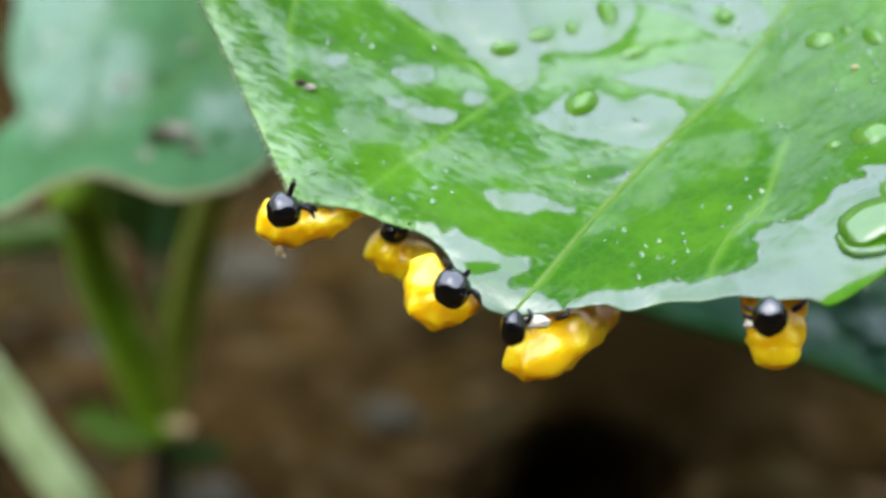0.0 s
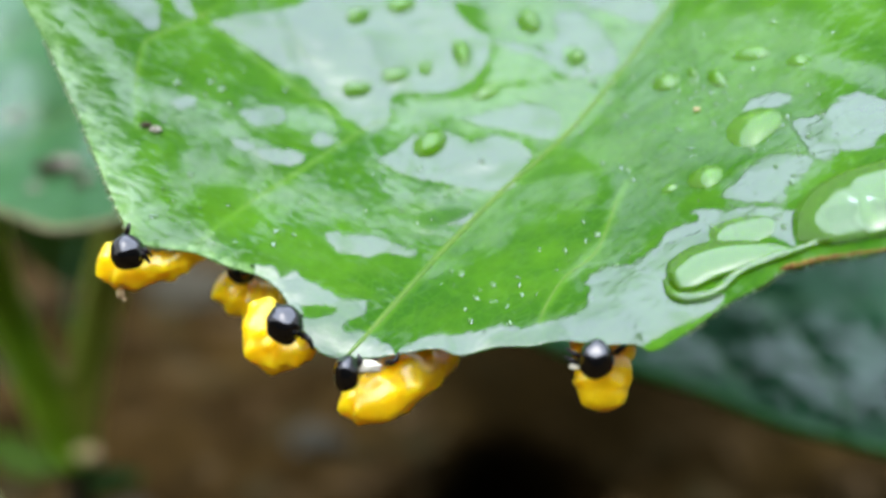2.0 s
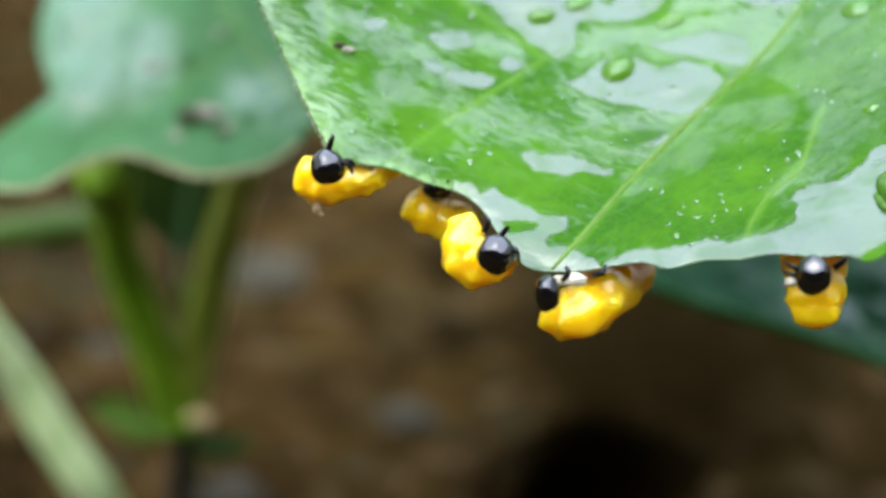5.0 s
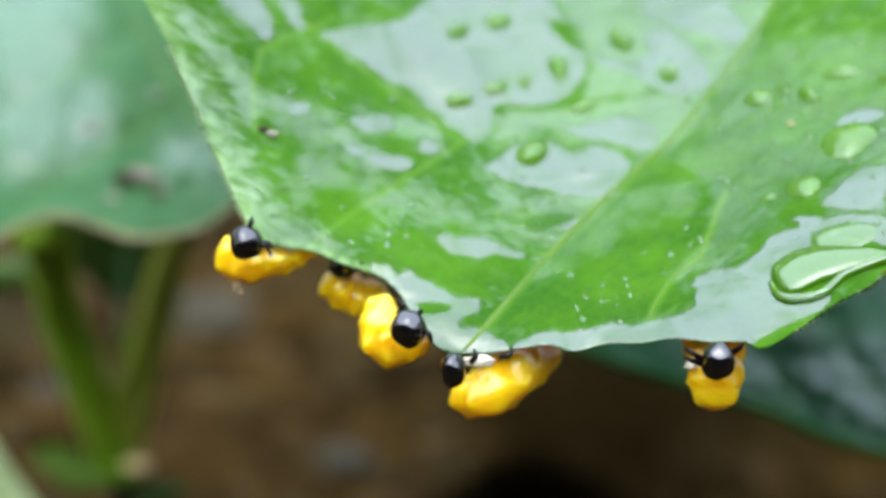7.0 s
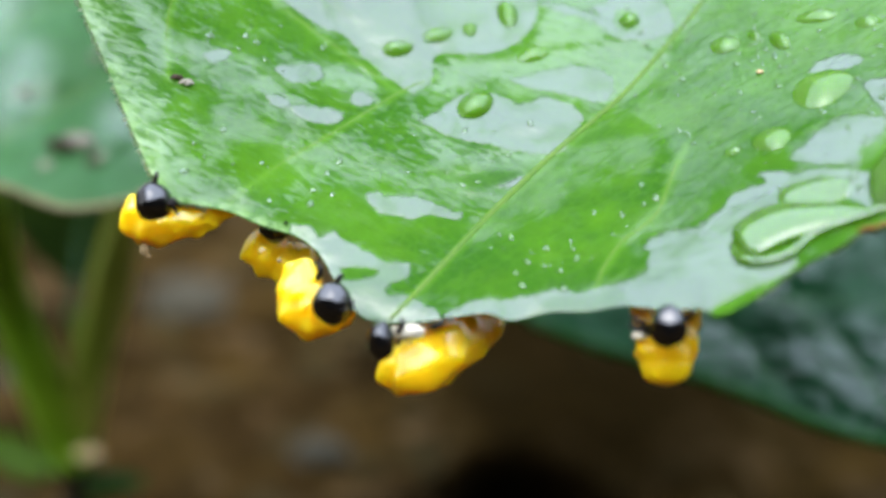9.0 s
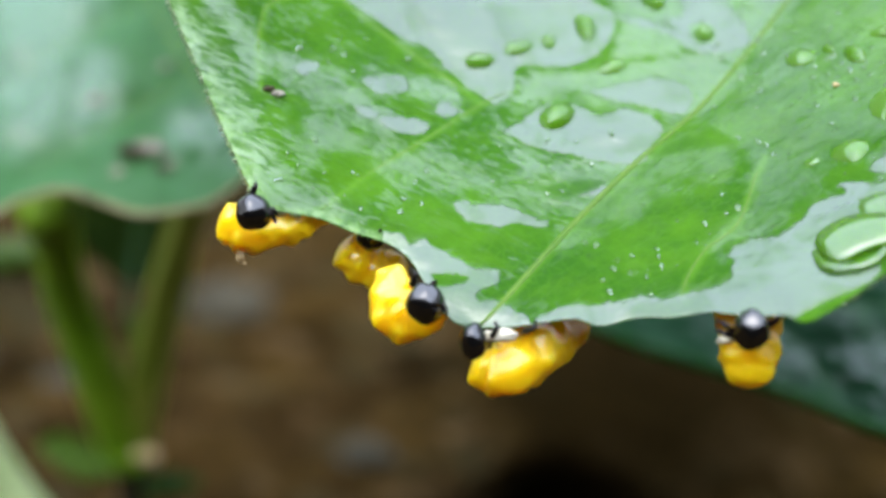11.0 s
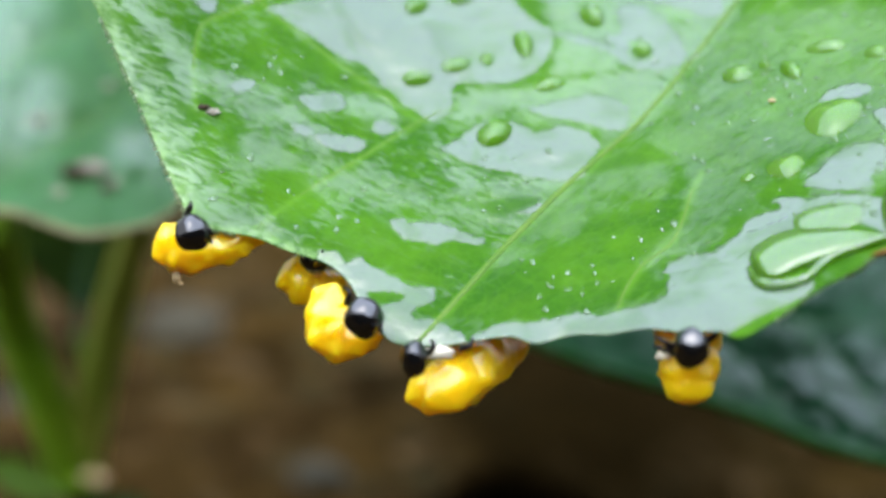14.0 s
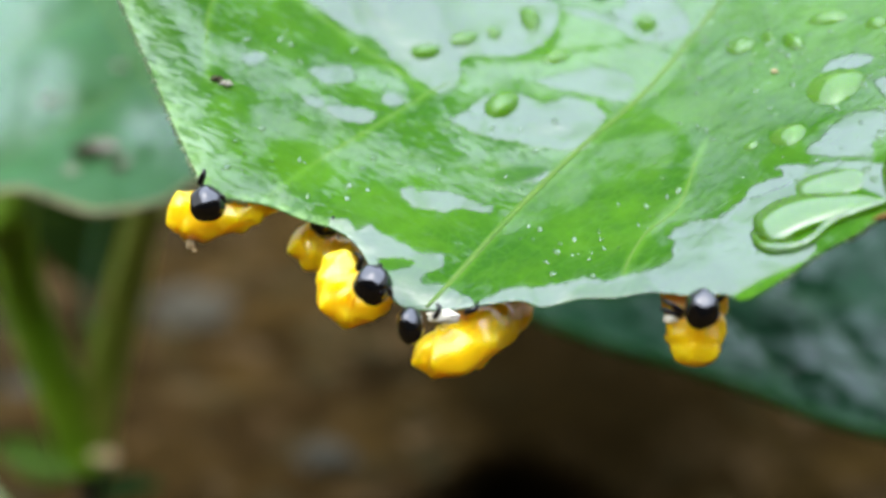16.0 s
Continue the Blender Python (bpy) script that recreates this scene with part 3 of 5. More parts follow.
# beside the midrib
sheen((8.57, 4.85), (10.09, 5.24), (11.49, 4.78), (11.64, 3.81), (10.77, 2.97), (9.13, 3.13), (7.84, 2.27), (7.31, 1.70), (6.78, 1.05), (5.32, 0.67), (4.07, -0.09), (2.97, -0.67), (5.11, 1.44), (7.49, 3.83))
# far half
sheen((14.28, 12.10), (22.19, 12.27), (20.63, 6.38), (16.94, 4.84), (15.32, 4.37), (14.69, 2.80), (13.11, 1.88), (12.06, 0.89), (11.07, 0.15), (9.89, -0.33), (9.49, 0.09), (10.02, 0.71), (11.28, 1.66), (11.98, 3.00), (11.94, 4.30), (10.49, 5.52), (11.30, 6.65), (12.52, 8.39))
# folded part
sheen((-11.75, 9.18), (-10.06, 9.12), (-8.81, 8.83), (-7.01, 8.30), (-5.93, 7.42), (-4.86, 6.55), (-3.74, 4.77), (-4.74, 4.54), (-6.33, 5.86), (-7.91, 6.90), (-9.45, 7.64), (-10.43, 7.84))
# folded part by the fork
sheen((-3.65, 8.41), (-2.32, 8.11), (-0.92, 7.28), (-0.64, 6.52), (-1.89, 7.01), (-2.53, 6.64), (-3.34, 7.34))
# round the pools
sheen((6.75, 9.79), (9.78, 9.42), (12.66, 9.78), (14.23, 11.77), (11.41, 12.26), (7.32, 12.37))
# between the pools
sheen((1.96, 7.34), (3.02, 7.41), (5.72, 8.26), (7.39, 9.41), (9.98, 8.79), (10.57, 7.26), (9.15, 5.69), (8.20, 6.29), (5.64, 6.76), (4.60, 7.00), (2.75, 6.70))
# low streak in the fold
sheen((-3.56, 1.29), (-2.56, 1.17), (-1.19, 0.73), (-2.05, 0.62), (-3.17, 0.96))
# stretch over the corner
sheen((-8.97, 4.96), (-7.87, 6.40), (-6.32, 5.64), (-4.72, 4.19), (-5.71, 4.02), (-7.21, 4.37), (-7.86, 3.40), (-8.63, 3.90))
# inlet in the tip film
dry((-2.21, -1.38), (-1.50, -1.23), (-0.60, -1.44), (-1.04, -1.85), (-1.95, -1.86))
# green far margin
dry((12.58, -3.12), (13.14, -2.79), (13.82, -2.39), (14.92, -1.92), (15.93, -1.34), (16.85, -0.69), (18.05, -0.08), (19.36, 0.58), (19.44, 0.12), (17.91, -0.76), (16.14, -1.87), (14.39, -2.75), (13.06, -3.41))
# island under the pool
dry((1.57, 2.94), (2.18, 3.11), (2.80, 2.81), (4.45, 3.11), (5.74, 2.95), (4.41, 2.26), (3.41, 2.12), (2.67, 2.52))
# stripe along the vein
dry((-6.09, 9.84), (-4.53, 10.10), (-3.70, 9.48), (-2.33, 8.47), (-0.70, 7.28), (0.36, 6.78), (-0.42, 6.18), (-1.35, 6.68), (-2.58, 7.96), (-4.47, 8.90))
# deep green in the fold
dry((-7.59, 9.28), (-6.20, 9.53), (-4.99, 8.87), (-5.15, 8.10), (-5.98, 8.17), (-7.03, 8.59))
# vivid green by the midrib
dry((7.84, 2.22), (11.40, 2.48), (11.56, 1.70), (10.00, 0.53), (9.27, 0.16), (9.58, -0.09), (10.83, -0.72), (9.29, -1.53), (7.46, -1.97), (3.98, -2.30), (2.22, -2.49), (1.28, -2.07), (4.31, -0.09), (6.77, 0.92))
# vivid green above the tip
dry((-4.54, 1.27), (-2.61, 2.27), (-1.21, 1.58), (-0.57, 0.74), (1.65, 0.58), (3.37, 0.66), (1.64, -1.05), (0.43, -1.06), (-1.03, -0.46), (-2.28, 0.28), (-3.51, 0.44))
# olive patch under the crumb
dry((-9.20, 6.26), (-8.65, 6.07), (-8.08, 5.12), (-8.48, 4.93), (-9.02, 5.50))
# gap between the pools
dry((1.97, 8.36), (3.85, 8.41), (4.72, 8.65), (3.84, 7.92), (2.49, 7.46), (2.02, 7.87))
# dark channel between pools
dry((4.73, 14.17), (6.24, 13.88), (7.70, 13.24), (8.55, 12.14), (9.68, 10.96), (8.72, 11.42), (6.70, 12.00), (5.56, 12.81))
# dark spot by the upper midrib
dry((10.56, 11.09), (11.40, 11.06), (11.50, 10.25), (10.85, 10.06), (10.39, 10.39))
# green of the corner
dry((-7.07, 4.10), (-5.72, 4.29), (-4.93, 3.64), (-5.05, 1.65), (-6.26, 1.49), (-6.83, 2.65))
# under the long bead
dry((13.91, -0.15), (14.70, 0.68), (15.62, 1.16), (16.98, 1.37), (17.98, 1.47), (19.02, 1.08), (18.84, 0.77), (17.55, 0.52), (16.47, 0.01), (15.53, -0.63), (14.70, -0.81), (14.05, -0.51))
# under the great bead
dry((19.18, 1.67), (20.10, 2.99), (21.38, 4.19), (23.51, 5.27), (23.80, 3.31), (21.99, 0.99), (19.95, 1.12), (19.22, 1.14))
# dark green along the near side of the midrib
dry((10.11, 5.38), (10.65, 5.80), (11.53, 5.06), (11.72, 4.78), (8.76, 4.29), (8.01, 4.16), (8.57, 4.85))

# under the great pool and up to the midrib
veil((1.37, 8.60), (4.14, 8.78), (6.77, 9.14), (9.97, 9.68), (13.03, 9.78), (12.16, 7.61), (9.79, 5.90), (7.73, 7.07), (4.07, 7.35), (2.04, 6.86))
# over the top of the blade
veil((4.82, 15.96), (10.09, 16.20), (13.32, 15.69), (16.93, 15.08), (14.96, 10.88), (12.99, 9.56), (9.95, 9.59), (6.47, 8.99), (6.91, 11.53), (6.21, 13.54))
# long pale streak in the fold
veil((-5.82, 8.57), (-3.41, 8.35), (-1.54, 7.99), (-0.82, 6.64), (-2.25, 6.89), (-4.52, 7.54))
# second pale streak in the fold
veil((-7.60, 7.86), (-6.20, 7.52), (-3.93, 6.21), (-2.46, 5.54), (-4.47, 5.26), (-6.16, 6.30))
# broad pale blotch above the crumb
veil((-10.35, 8.98), (-8.20, 9.04), (-7.97, 8.24), (-9.24, 8.13), (-10.19, 8.48))
# pale band inside the rolled margin
veil((-14.82, 14.60), (-13.47, 13.22), (-10.96, 10.38), (-10.04, 8.20), (-10.81, 7.74), (-12.25, 10.03), (-14.17, 12.27))
# below the pool
veil((0.11, 5.70), (1.93, 4.60), (4.49, 4.05), (7.24, 3.84), (6.45, 3.22), (3.95, 3.30), (1.67, 3.57))
# along the rolled margin
veil((-14.13, 10.01), (-13.49, 9.96), (-12.62, 8.53), (-12.25, 7.18), (-11.40, 5.62), (-10.42, 4.08), (-9.85, 3.06), (-10.23, 2.91), (-11.30, 4.70), (-12.45, 6.89), (-13.41, 8.44))
# pale streaks at the corner
veil((-10.58, 4.47), (-9.59, 3.99), (-9.04, 3.22), (-8.51, 2.59), (-6.52, 1.74), (-5.87, 1.24), (-7.68, 1.33), (-9.43, 2.30), (-10.11, 3.31))
# pale streak beside the fold
veil((-7.50, 8.12), (-6.74, 8.03), (-5.91, 7.07), (-5.09, 6.12), (-5.85, 6.22), (-6.93, 7.16))
# over the far half by the pools
veil((12.92, 8.07), (14.43, 9.83), (15.93, 10.04), (15.94, 8.80), (14.32, 7.69), (13.27, 7.15))
# by the upper beads
veil((16.79, 4.17), (18.76, 5.41), (20.56, 6.10), (21.56, 5.47), (19.86, 3.49), (18.15, 2.93), (16.74, 2.99))
# left of the broad film
veil((9.47, -0.04), (10.70, 0.70), (12.11, 1.19), (13.07, 1.68), (13.42, 1.17), (12.21, 0.44), (10.71, -0.04), (10.31, -0.52))

# inside the green margin
wet((12.38, -3.06), (13.15, -2.72), (13.83, -2.32), (14.93, -1.85), (15.94, -1.27), (16.14, -0.70), (15.13, -0.58), (13.54, -1.38), (11.95, -2.07))
# between the two beads
wet((14.91, 1.57), (15.77, 2.23), (16.51, 2.78), (17.82, 2.91), (18.94, 2.81), (19.74, 2.53), (19.80, 1.55), (19.35, 0.98), (18.57, 1.47), (17.62, 1.87), (16.56, 1.78), (15.65, 1.43))
# pale sheet on the far half
wet((21.90, 7.45), (23.35, 7.93), (24.77, 7.51), (25.22, 6.52), (23.67, 5.92), (22.63, 5.22), (21.54, 5.44), (20.93, 6.36))
# streaks on the far half
veil((18.21, 10.39), (20.15, 10.63), (22.32, 10.17), (25.35, 8.76), (24.62, 7.74), (22.44, 8.74), (20.40, 9.55))
# round the upper pools
veil((18.26, 6.58), (19.73, 7.31), (21.54, 7.71), (21.33, 4.98), (20.25, 3.75), (18.02, 2.85), (16.92, 2.64), (16.92, 3.93), (18.45, 5.18))

RELIEF, RIPPLE = 0.30, 0.16
front_leaf = blade("leaf", OUTLINE, (9.0, 27.0), lift, 0.32, VEINS, LEAF, rings=180, spokes=1500, relief=RELIEF, films=FILMS, veils=VEILS, sheens=SHEENS, dries=BARE, ripple=RIPPLE,
                   label="glossy bright green wet leaf with chewed edge and raindrops", curl=0.26)
for k, line in enumerate(VEINS):
    vein_part("side_vein" if k else "midrib", line, lift, VEINS, RELIEF, RIPPLE, 0.09 if k else 0.23, VEIN, front_leaf)


def margin_hairs(first, last, count):
    """Tiny pale teeth and hairs along the rolled margin."""
    o = curve(OUTLINE + [OUTLINE[0]], 3000)
    rng = random.Random(4)
    verts, faces = [], []
    for _ in range(count):
        i = int(rng.uniform(first, last) * 3000)
        p, q = o[i], o[i + 1]
        t = (q - p) / np.linalg.norm(q - p)
        out = np.array([-t[1], t[0]])
        if np.dot(out, p - np.array([9.0, 27.0])) < 0:
            out = -out
        r, h = rng.uniform(0.03, 0.07), rng.uniform(0.10, 0.30)
        base = p - out * 0.03
        d0 = float(quilted(np.array([p[0]]), np.array([p[1]]), lift, VEINS, RELIEF, RIPPLE)[0]) + 0.25 + rng.uniform(0.0, 0.3)
        tip = p + out * h + t * rng.uniform(-0.1, 0.1)
        k = len(verts)
        for a in range(4):
            c, s_ = math.cos(a * math.pi / 2) * r, math.sin(a * math.pi / 2) * r
            verts.append(at(base[0] + t[0] * c, base[1] + t[1] * c, d0 + s_))
        verts.append(at(tip[0], tip[1], d0 + rng.uniform(-0.1, 0.1)))
        faces += [(k + a, k + (a + 1) % 4, k + 4) for a in range(4)]
    ob = mesh_object("margin_hairs", verts, faces, HAIR, front_leaf, "fine pale hairs on the leaf margin")
    tagged(ob, kind="stuff")


scab = curve([(18.44, 0.21), (19.45, 0.49), (20.24, 0.68), (21.53, 0.90), (22.78, 1.07)], 60)
scab_line = many(scab[:, 0], scab[:, 1], quilted(scab[:, 0], scab[:, 1], lift, VEINS, RELIEF, RIPPLE) + 0.2)
mesh_object("browned_margin", *tube([(*p, 0.00012 * (0.4 + abs(noise.noise((k * 0.3, 0.5, 0.5))) * 2)) for k, p in enumerate(scab_line)], 60, 8), SCAB, front_leaf, "thin browned stretch of the leaf margin")

margin_hairs(0.0, 0.16, 420)
margin_hairs(0.60, 0.75, 260)


# ---- water on the leaf ----
def surface(u, v):
    return quilted(u, v, lift, VEINS, RELIEF, RIPPLE)


def dome(u0, v0, a, b, turn, h, seed, n=9, m=26, up=0.68):
    """Verts and faces of a drop lying on the blade: half-axes a, b and height in millimetres."""
    s = np.concatenate([[0.0], np.sin(np.linspace(0.12, 1, n) * math.pi / 2)])
    ph = np.linspace(0, 2 * np.pi, m, endpoint=False)
    wob = 1 + 0.07 * np.cos(2 * ph + seed) + 0.04 * np.cos(3 * ph + 2 * seed)
    rr = s[1:, None] * wob[None, :]
    lu, lv = rr * np.cos(ph) * a, rr * np.sin(ph) * b
    c, k = math.cos(turn), math.sin(turn)
    u = np.append((u0 + c * lu - k * lv).ravel(), u0)
    v = np.append((v0 + k * lu + c * lv).ravel(), v0)
    lift_h = np.append(np.repeat(h * (1 - s[1:] ** 2), m), h)
    d = surface(u, v)
    top = many(u, v + up * lift_h, d - math.sqrt(1 - up * up) * lift_h)
    low = many(u, v, d + 0.06)
    N = len(u)
    hub = N - 1
    faces = []
    for i in range(n - 1):
        for j in range(m):
            p, q, r_, t = i * m + j, i * m + (j + 1) % m, (i + 1) * m + (j + 1) % m, (i + 1) * m + j
            faces += [(p, t, r_, q), (N + p, N + q, N + r_, N + t)]
    for j in range(m):
        faces += [(hub, j, (j + 1) % m), (N + hub, N + (j + 1) % m, N + j)]
        p, q = (n - 1) * m + j, (n - 1) * m + (j + 1) % m
        faces.append((p, N + p, N + q, q))
    return np.vstack([top, low]), faces


DROPS = []


def drop(p, a, b, turn=0.0, h=0.5, label="clear round raindrop on the wet leaf"):
    DROPS.append((p, a, b, radians(turn)))
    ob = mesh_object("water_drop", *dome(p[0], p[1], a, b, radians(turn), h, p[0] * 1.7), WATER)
    return tagged(ob, label, "water drop", "drops on the leaf")


drop((3.61, 6.23), 0.85, 0.62, 25, 0.50)
drop((5.25, 11.13), 0.50, 0.75, 10, 0.45)
drop((-0.07, 9.16), 0.70, 0.42, 5, 0.35)
drop((-0.12, 13.19), 0.60, 0.45, 20, 0.40)
drop((1.84, 9.92), 0.75, 0.35, 15, 0.25)
drop((8.80, 12.77), 0.60, 0.65, 30, 0.55)
drop((11.02, 10.63), 0.45, 0.38, 10, 0.35)
drop((3.41, 10.27), 0.35, 0.35, 40, 0.25)
drop((15.18, 9.11), 0.65, 0.45, 25, 0.35)
drop((17.47, 9.14), 0.42, 0.50, 40, 0.35)
drop((16.45, 9.53), 0.28, 0.25, 0, 0.22)
drop((19.19, 10.33), 0.85, 0.35, 12, 0.30)
drop((21.05, 9.83), 0.50, 0.30, 12, 0.25)
drop((16.21, 4.28), 0.85, 0.45, 30, 0.30)
drop((14.65, 3.80), 0.35, 0.18, 25, 0.15)
drop((6.41, 8.88), 0.75, 0.35, 15, 0.28)
drop((18.6, 6.6), 1.25, 0.80, 30, 0.45, "broad flat raindrop on the wet leaf")
drop((2.11, 13.90), 0.75, 0.50, 10, 0.40)


def long_bead(spine, tall, label):
    """A swollen bead of water: places along its middle with half-widths, rounded across, on the blade."""
    q = curve(spine, 60)
    t = np.gradient(q[:, :2], axis=0)
    t /= np.linalg.norm(t, axis=1)[:, None]
    side = np.stack([-t[:, 1], t[:, 0]], -1)
    k = np.linspace(0, 1, 60)
    w = q[:, 2] * np.sqrt(np.clip(1 - np.clip((0.14 - k) / 0.14, 0, 1) ** 2, 0.002, 1) * np.clip(1 - np.clip((k - 0.86) / 0.14, 0, 1) ** 2, 0.002, 1))
    a = np.linspace(0, math.pi, 17)
    rows = []
    for i in range(60):
        u, v = q[i, 0] + side[i, 0] * w[i] * np.cos(a), q[i, 1] + side[i, 1] * w[i] * np.cos(a)
        e = 0.05
        fu, fv = (surface(u + e, v) - surface(u - e, v)) / (2 * e), (surface(u, v + e) - surface(u, v - e)) / (2 * e)
        n = np.sqrt(fu * fu + fv * fv + 1)
        h = tall * w[i] * np.sin(a) ** 0.8 - 0.04
        rows.append(many(u + h * fu / n, v + h * fv / n, surface(u, v) - h / n))
    m = len(a)
    faces = [(i * m + j, i * m + j + 1, (i + 1) * m + j + 1, (i + 1) * m + j) for i in range(59) for j in range(m - 1)]
    faces += [((i + 1) * m, (i + 1) * m + m - 1, i * m + m - 1, i * m) for i in range(59)]
    faces += [tuple(range(m))[::-1], tuple(59 * m + j for j in range(m))]
    tagged(mesh_object("water_bead", np.vstack(rows), faces, SWELL), label, "water drop", "drops on the leaf")


long_bead([(14.0, -0.30, 0.55), (14.6, -0.08, 0.72), (15.5, 0.40, 0.78), (16.6, 0.72, 0.66), (17.7, 0.92, 0.45), (19.0, 1.02, 0.25)], 0.62, "long swollen water bead along the leaf edge")
long_bead([(19.2, 1.45, 0.40), (20.2, 2.10, 1.00), (21.6, 2.75, 1.35), (23.4, 3.25, 1.45), (25.6, 3.9, 1.3), (27.6, 4.7, 0.8)], 0.55, "large swollen water bead at the leaf edge")
long_bead([(15.9, 1.55, 0.30), (16.8, 1.75, 0.55), (17.8, 1.95, 0.55), (18.6, 2.25, 0.30)], 0.30, "flat water bead on the leaf")


def water_roll(points, r):
    """A long thick roll of water held along the margin."""
    q = curve(points, 40)
    s = np.linspace(0, 1, 40)
    p = many(q[:, 0], q[:, 1], surface(q[:, 0], q[:, 1]))
    st = [(*a, r / 1000 * (0.35 + 0.65 * math.sin(math.pi * min(1.0, 0.08 + 0.9 * b))) * (1 + 0.18 * math.sin(9 * b))) for a, b in zip(p, s)]
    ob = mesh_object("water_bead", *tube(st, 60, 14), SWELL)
    tagged(ob, "thick bright green roll of water along the leaf edge", "water drop", "drops on the leaf")


water_roll([(13.89, -0.30), (14.09, -0.83), (14.64, -1.01), (15.80, -0.75), (16.98, 0.13), (19.10, 0.95), (20.54, 1.47)], 0.27)


def clear_under_drops():
    """The blade has no film of its own under a drop: through the water its green shows."""
    me = front_leaf.data
    n = len(me.vertices)
    co = np.empty(n * 3, np.float32)
    me.vertices.foreach_get("co", co)
    co = co.reshape(-1, 3) * 1000
    u, v = co[:, 0], co[:, 1] * math.sin(LEAN) + (co[:, 2] - TIP) * math.cos(LEAN)
    for p, a, b, turn in DROPS:
        x, y = u - p[0], v - p[1]
        r = np.hypot((x * math.cos(turn) + y * math.sin(turn)) / a, (y * math.cos(turn) - x * math.sin(turn)) / b)
        k = np.nonzero(r < 1.0)[0]
        for key, val in (("film", -1.0), ("veil", -1.0), ("sheen", -1.0), ("dry", 0.6)):
            field = me.attributes[key].data
            for i in k:
                field[int(i)].value = val


clear_under_drops()
RIMLINE = curve(OUTLINE + [OUTLINE[0]], 400)


def inside(u, v):
    """Whether a place lies on the blade, clear of its margin."""
    a, b = RIMLINE[:-1], RIMLINE[1:]
    hit = ((a[:, 1] > v) != (b[:, 1] > v)) & (u < (b[:, 0] - a[:, 0]) * (v - a[:, 1]) / (b[:, 1] - a[:, 1] + 1e-12) + a[:, 0])
    return hit.sum() % 2 == 1 and np.hypot(a[:, 0] - u, a[:, 1] - v).min() > 0.8


def droplets():
    rng = random.Random(11)
    verts, faces, count = [], [], 0
    clusters = [((-6.63, 9.22), 3.2, 26), ((6.15, -1.15), 2.4, 18), ((15.59, 7.64), 5.0, 80), ((18.35, 3.35), 3.6, 40), ((12.72, 10.06), 3.5, 30), ((19.78, 9.62), 4.0, 40), ((-4.05, 2.10), 3.0, 20), ((3.16, 3.60), 3.0, 14), ((10.14, 0.46), 3.5, 20), ((-8.17, 3.45), 2.5, 12)]
    for c, spread, n in clusters:
        for _ in range(n):
            r = 0.045 + 0.14 * rng.random() ** 2.0
            pu, pv = c[0] + rng.gauss(0, spread * 0.5), c[1] + rng.gauss(0, spread * 0.4)
            if not inside(pu, pv):
                continue
            v, f = dome(pu, pv, r, r * rng.uniform(0.7, 1.0), rng.uniform(0, 3), r * 0.4, rng.uniform(0, 6), 4, 10)
            k = count
            verts.append(v)
            faces += [tuple(i + k for i in q) for q in f]
            count += len(v)
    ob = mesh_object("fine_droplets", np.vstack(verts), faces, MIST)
    tagged(ob, "many tiny droplets sprinkled over the leaf", "water drops", kind="stuff")


droplets()


def crumb(p, r, label, category="debris", material=None, name="crumb"):
    """A small uneven fleck lying on something."""
    v, f = ball(r / 1000, 1.2, 0.8, 0.6, r * 9, 0.5)
    ob = tagged(mesh_object(name, v, f, material or SPECK), label, category)
    ob.location = p
    return ob


def fleck(p, r, label, material=None):
    u, v = p
    return crumb(at(u, v, float(surface(np.array([u]), np.array([v]))[0]) - 0.1), r, label, material=material)


fleck((-9.95, 7.25), 0.22, "small dark crumb of dirt on the leaf", BARK)
fleck((-9.52, 7.03), 0.26, "small grey-white crumb on the leaf", DUST_OR_GLINT)
fleck((16.35, 7.60), 0.14, "tiny ochre grain on the wet leaf", DRIP)



# ---- larvae ----
HEADS, LARVAE = [], []


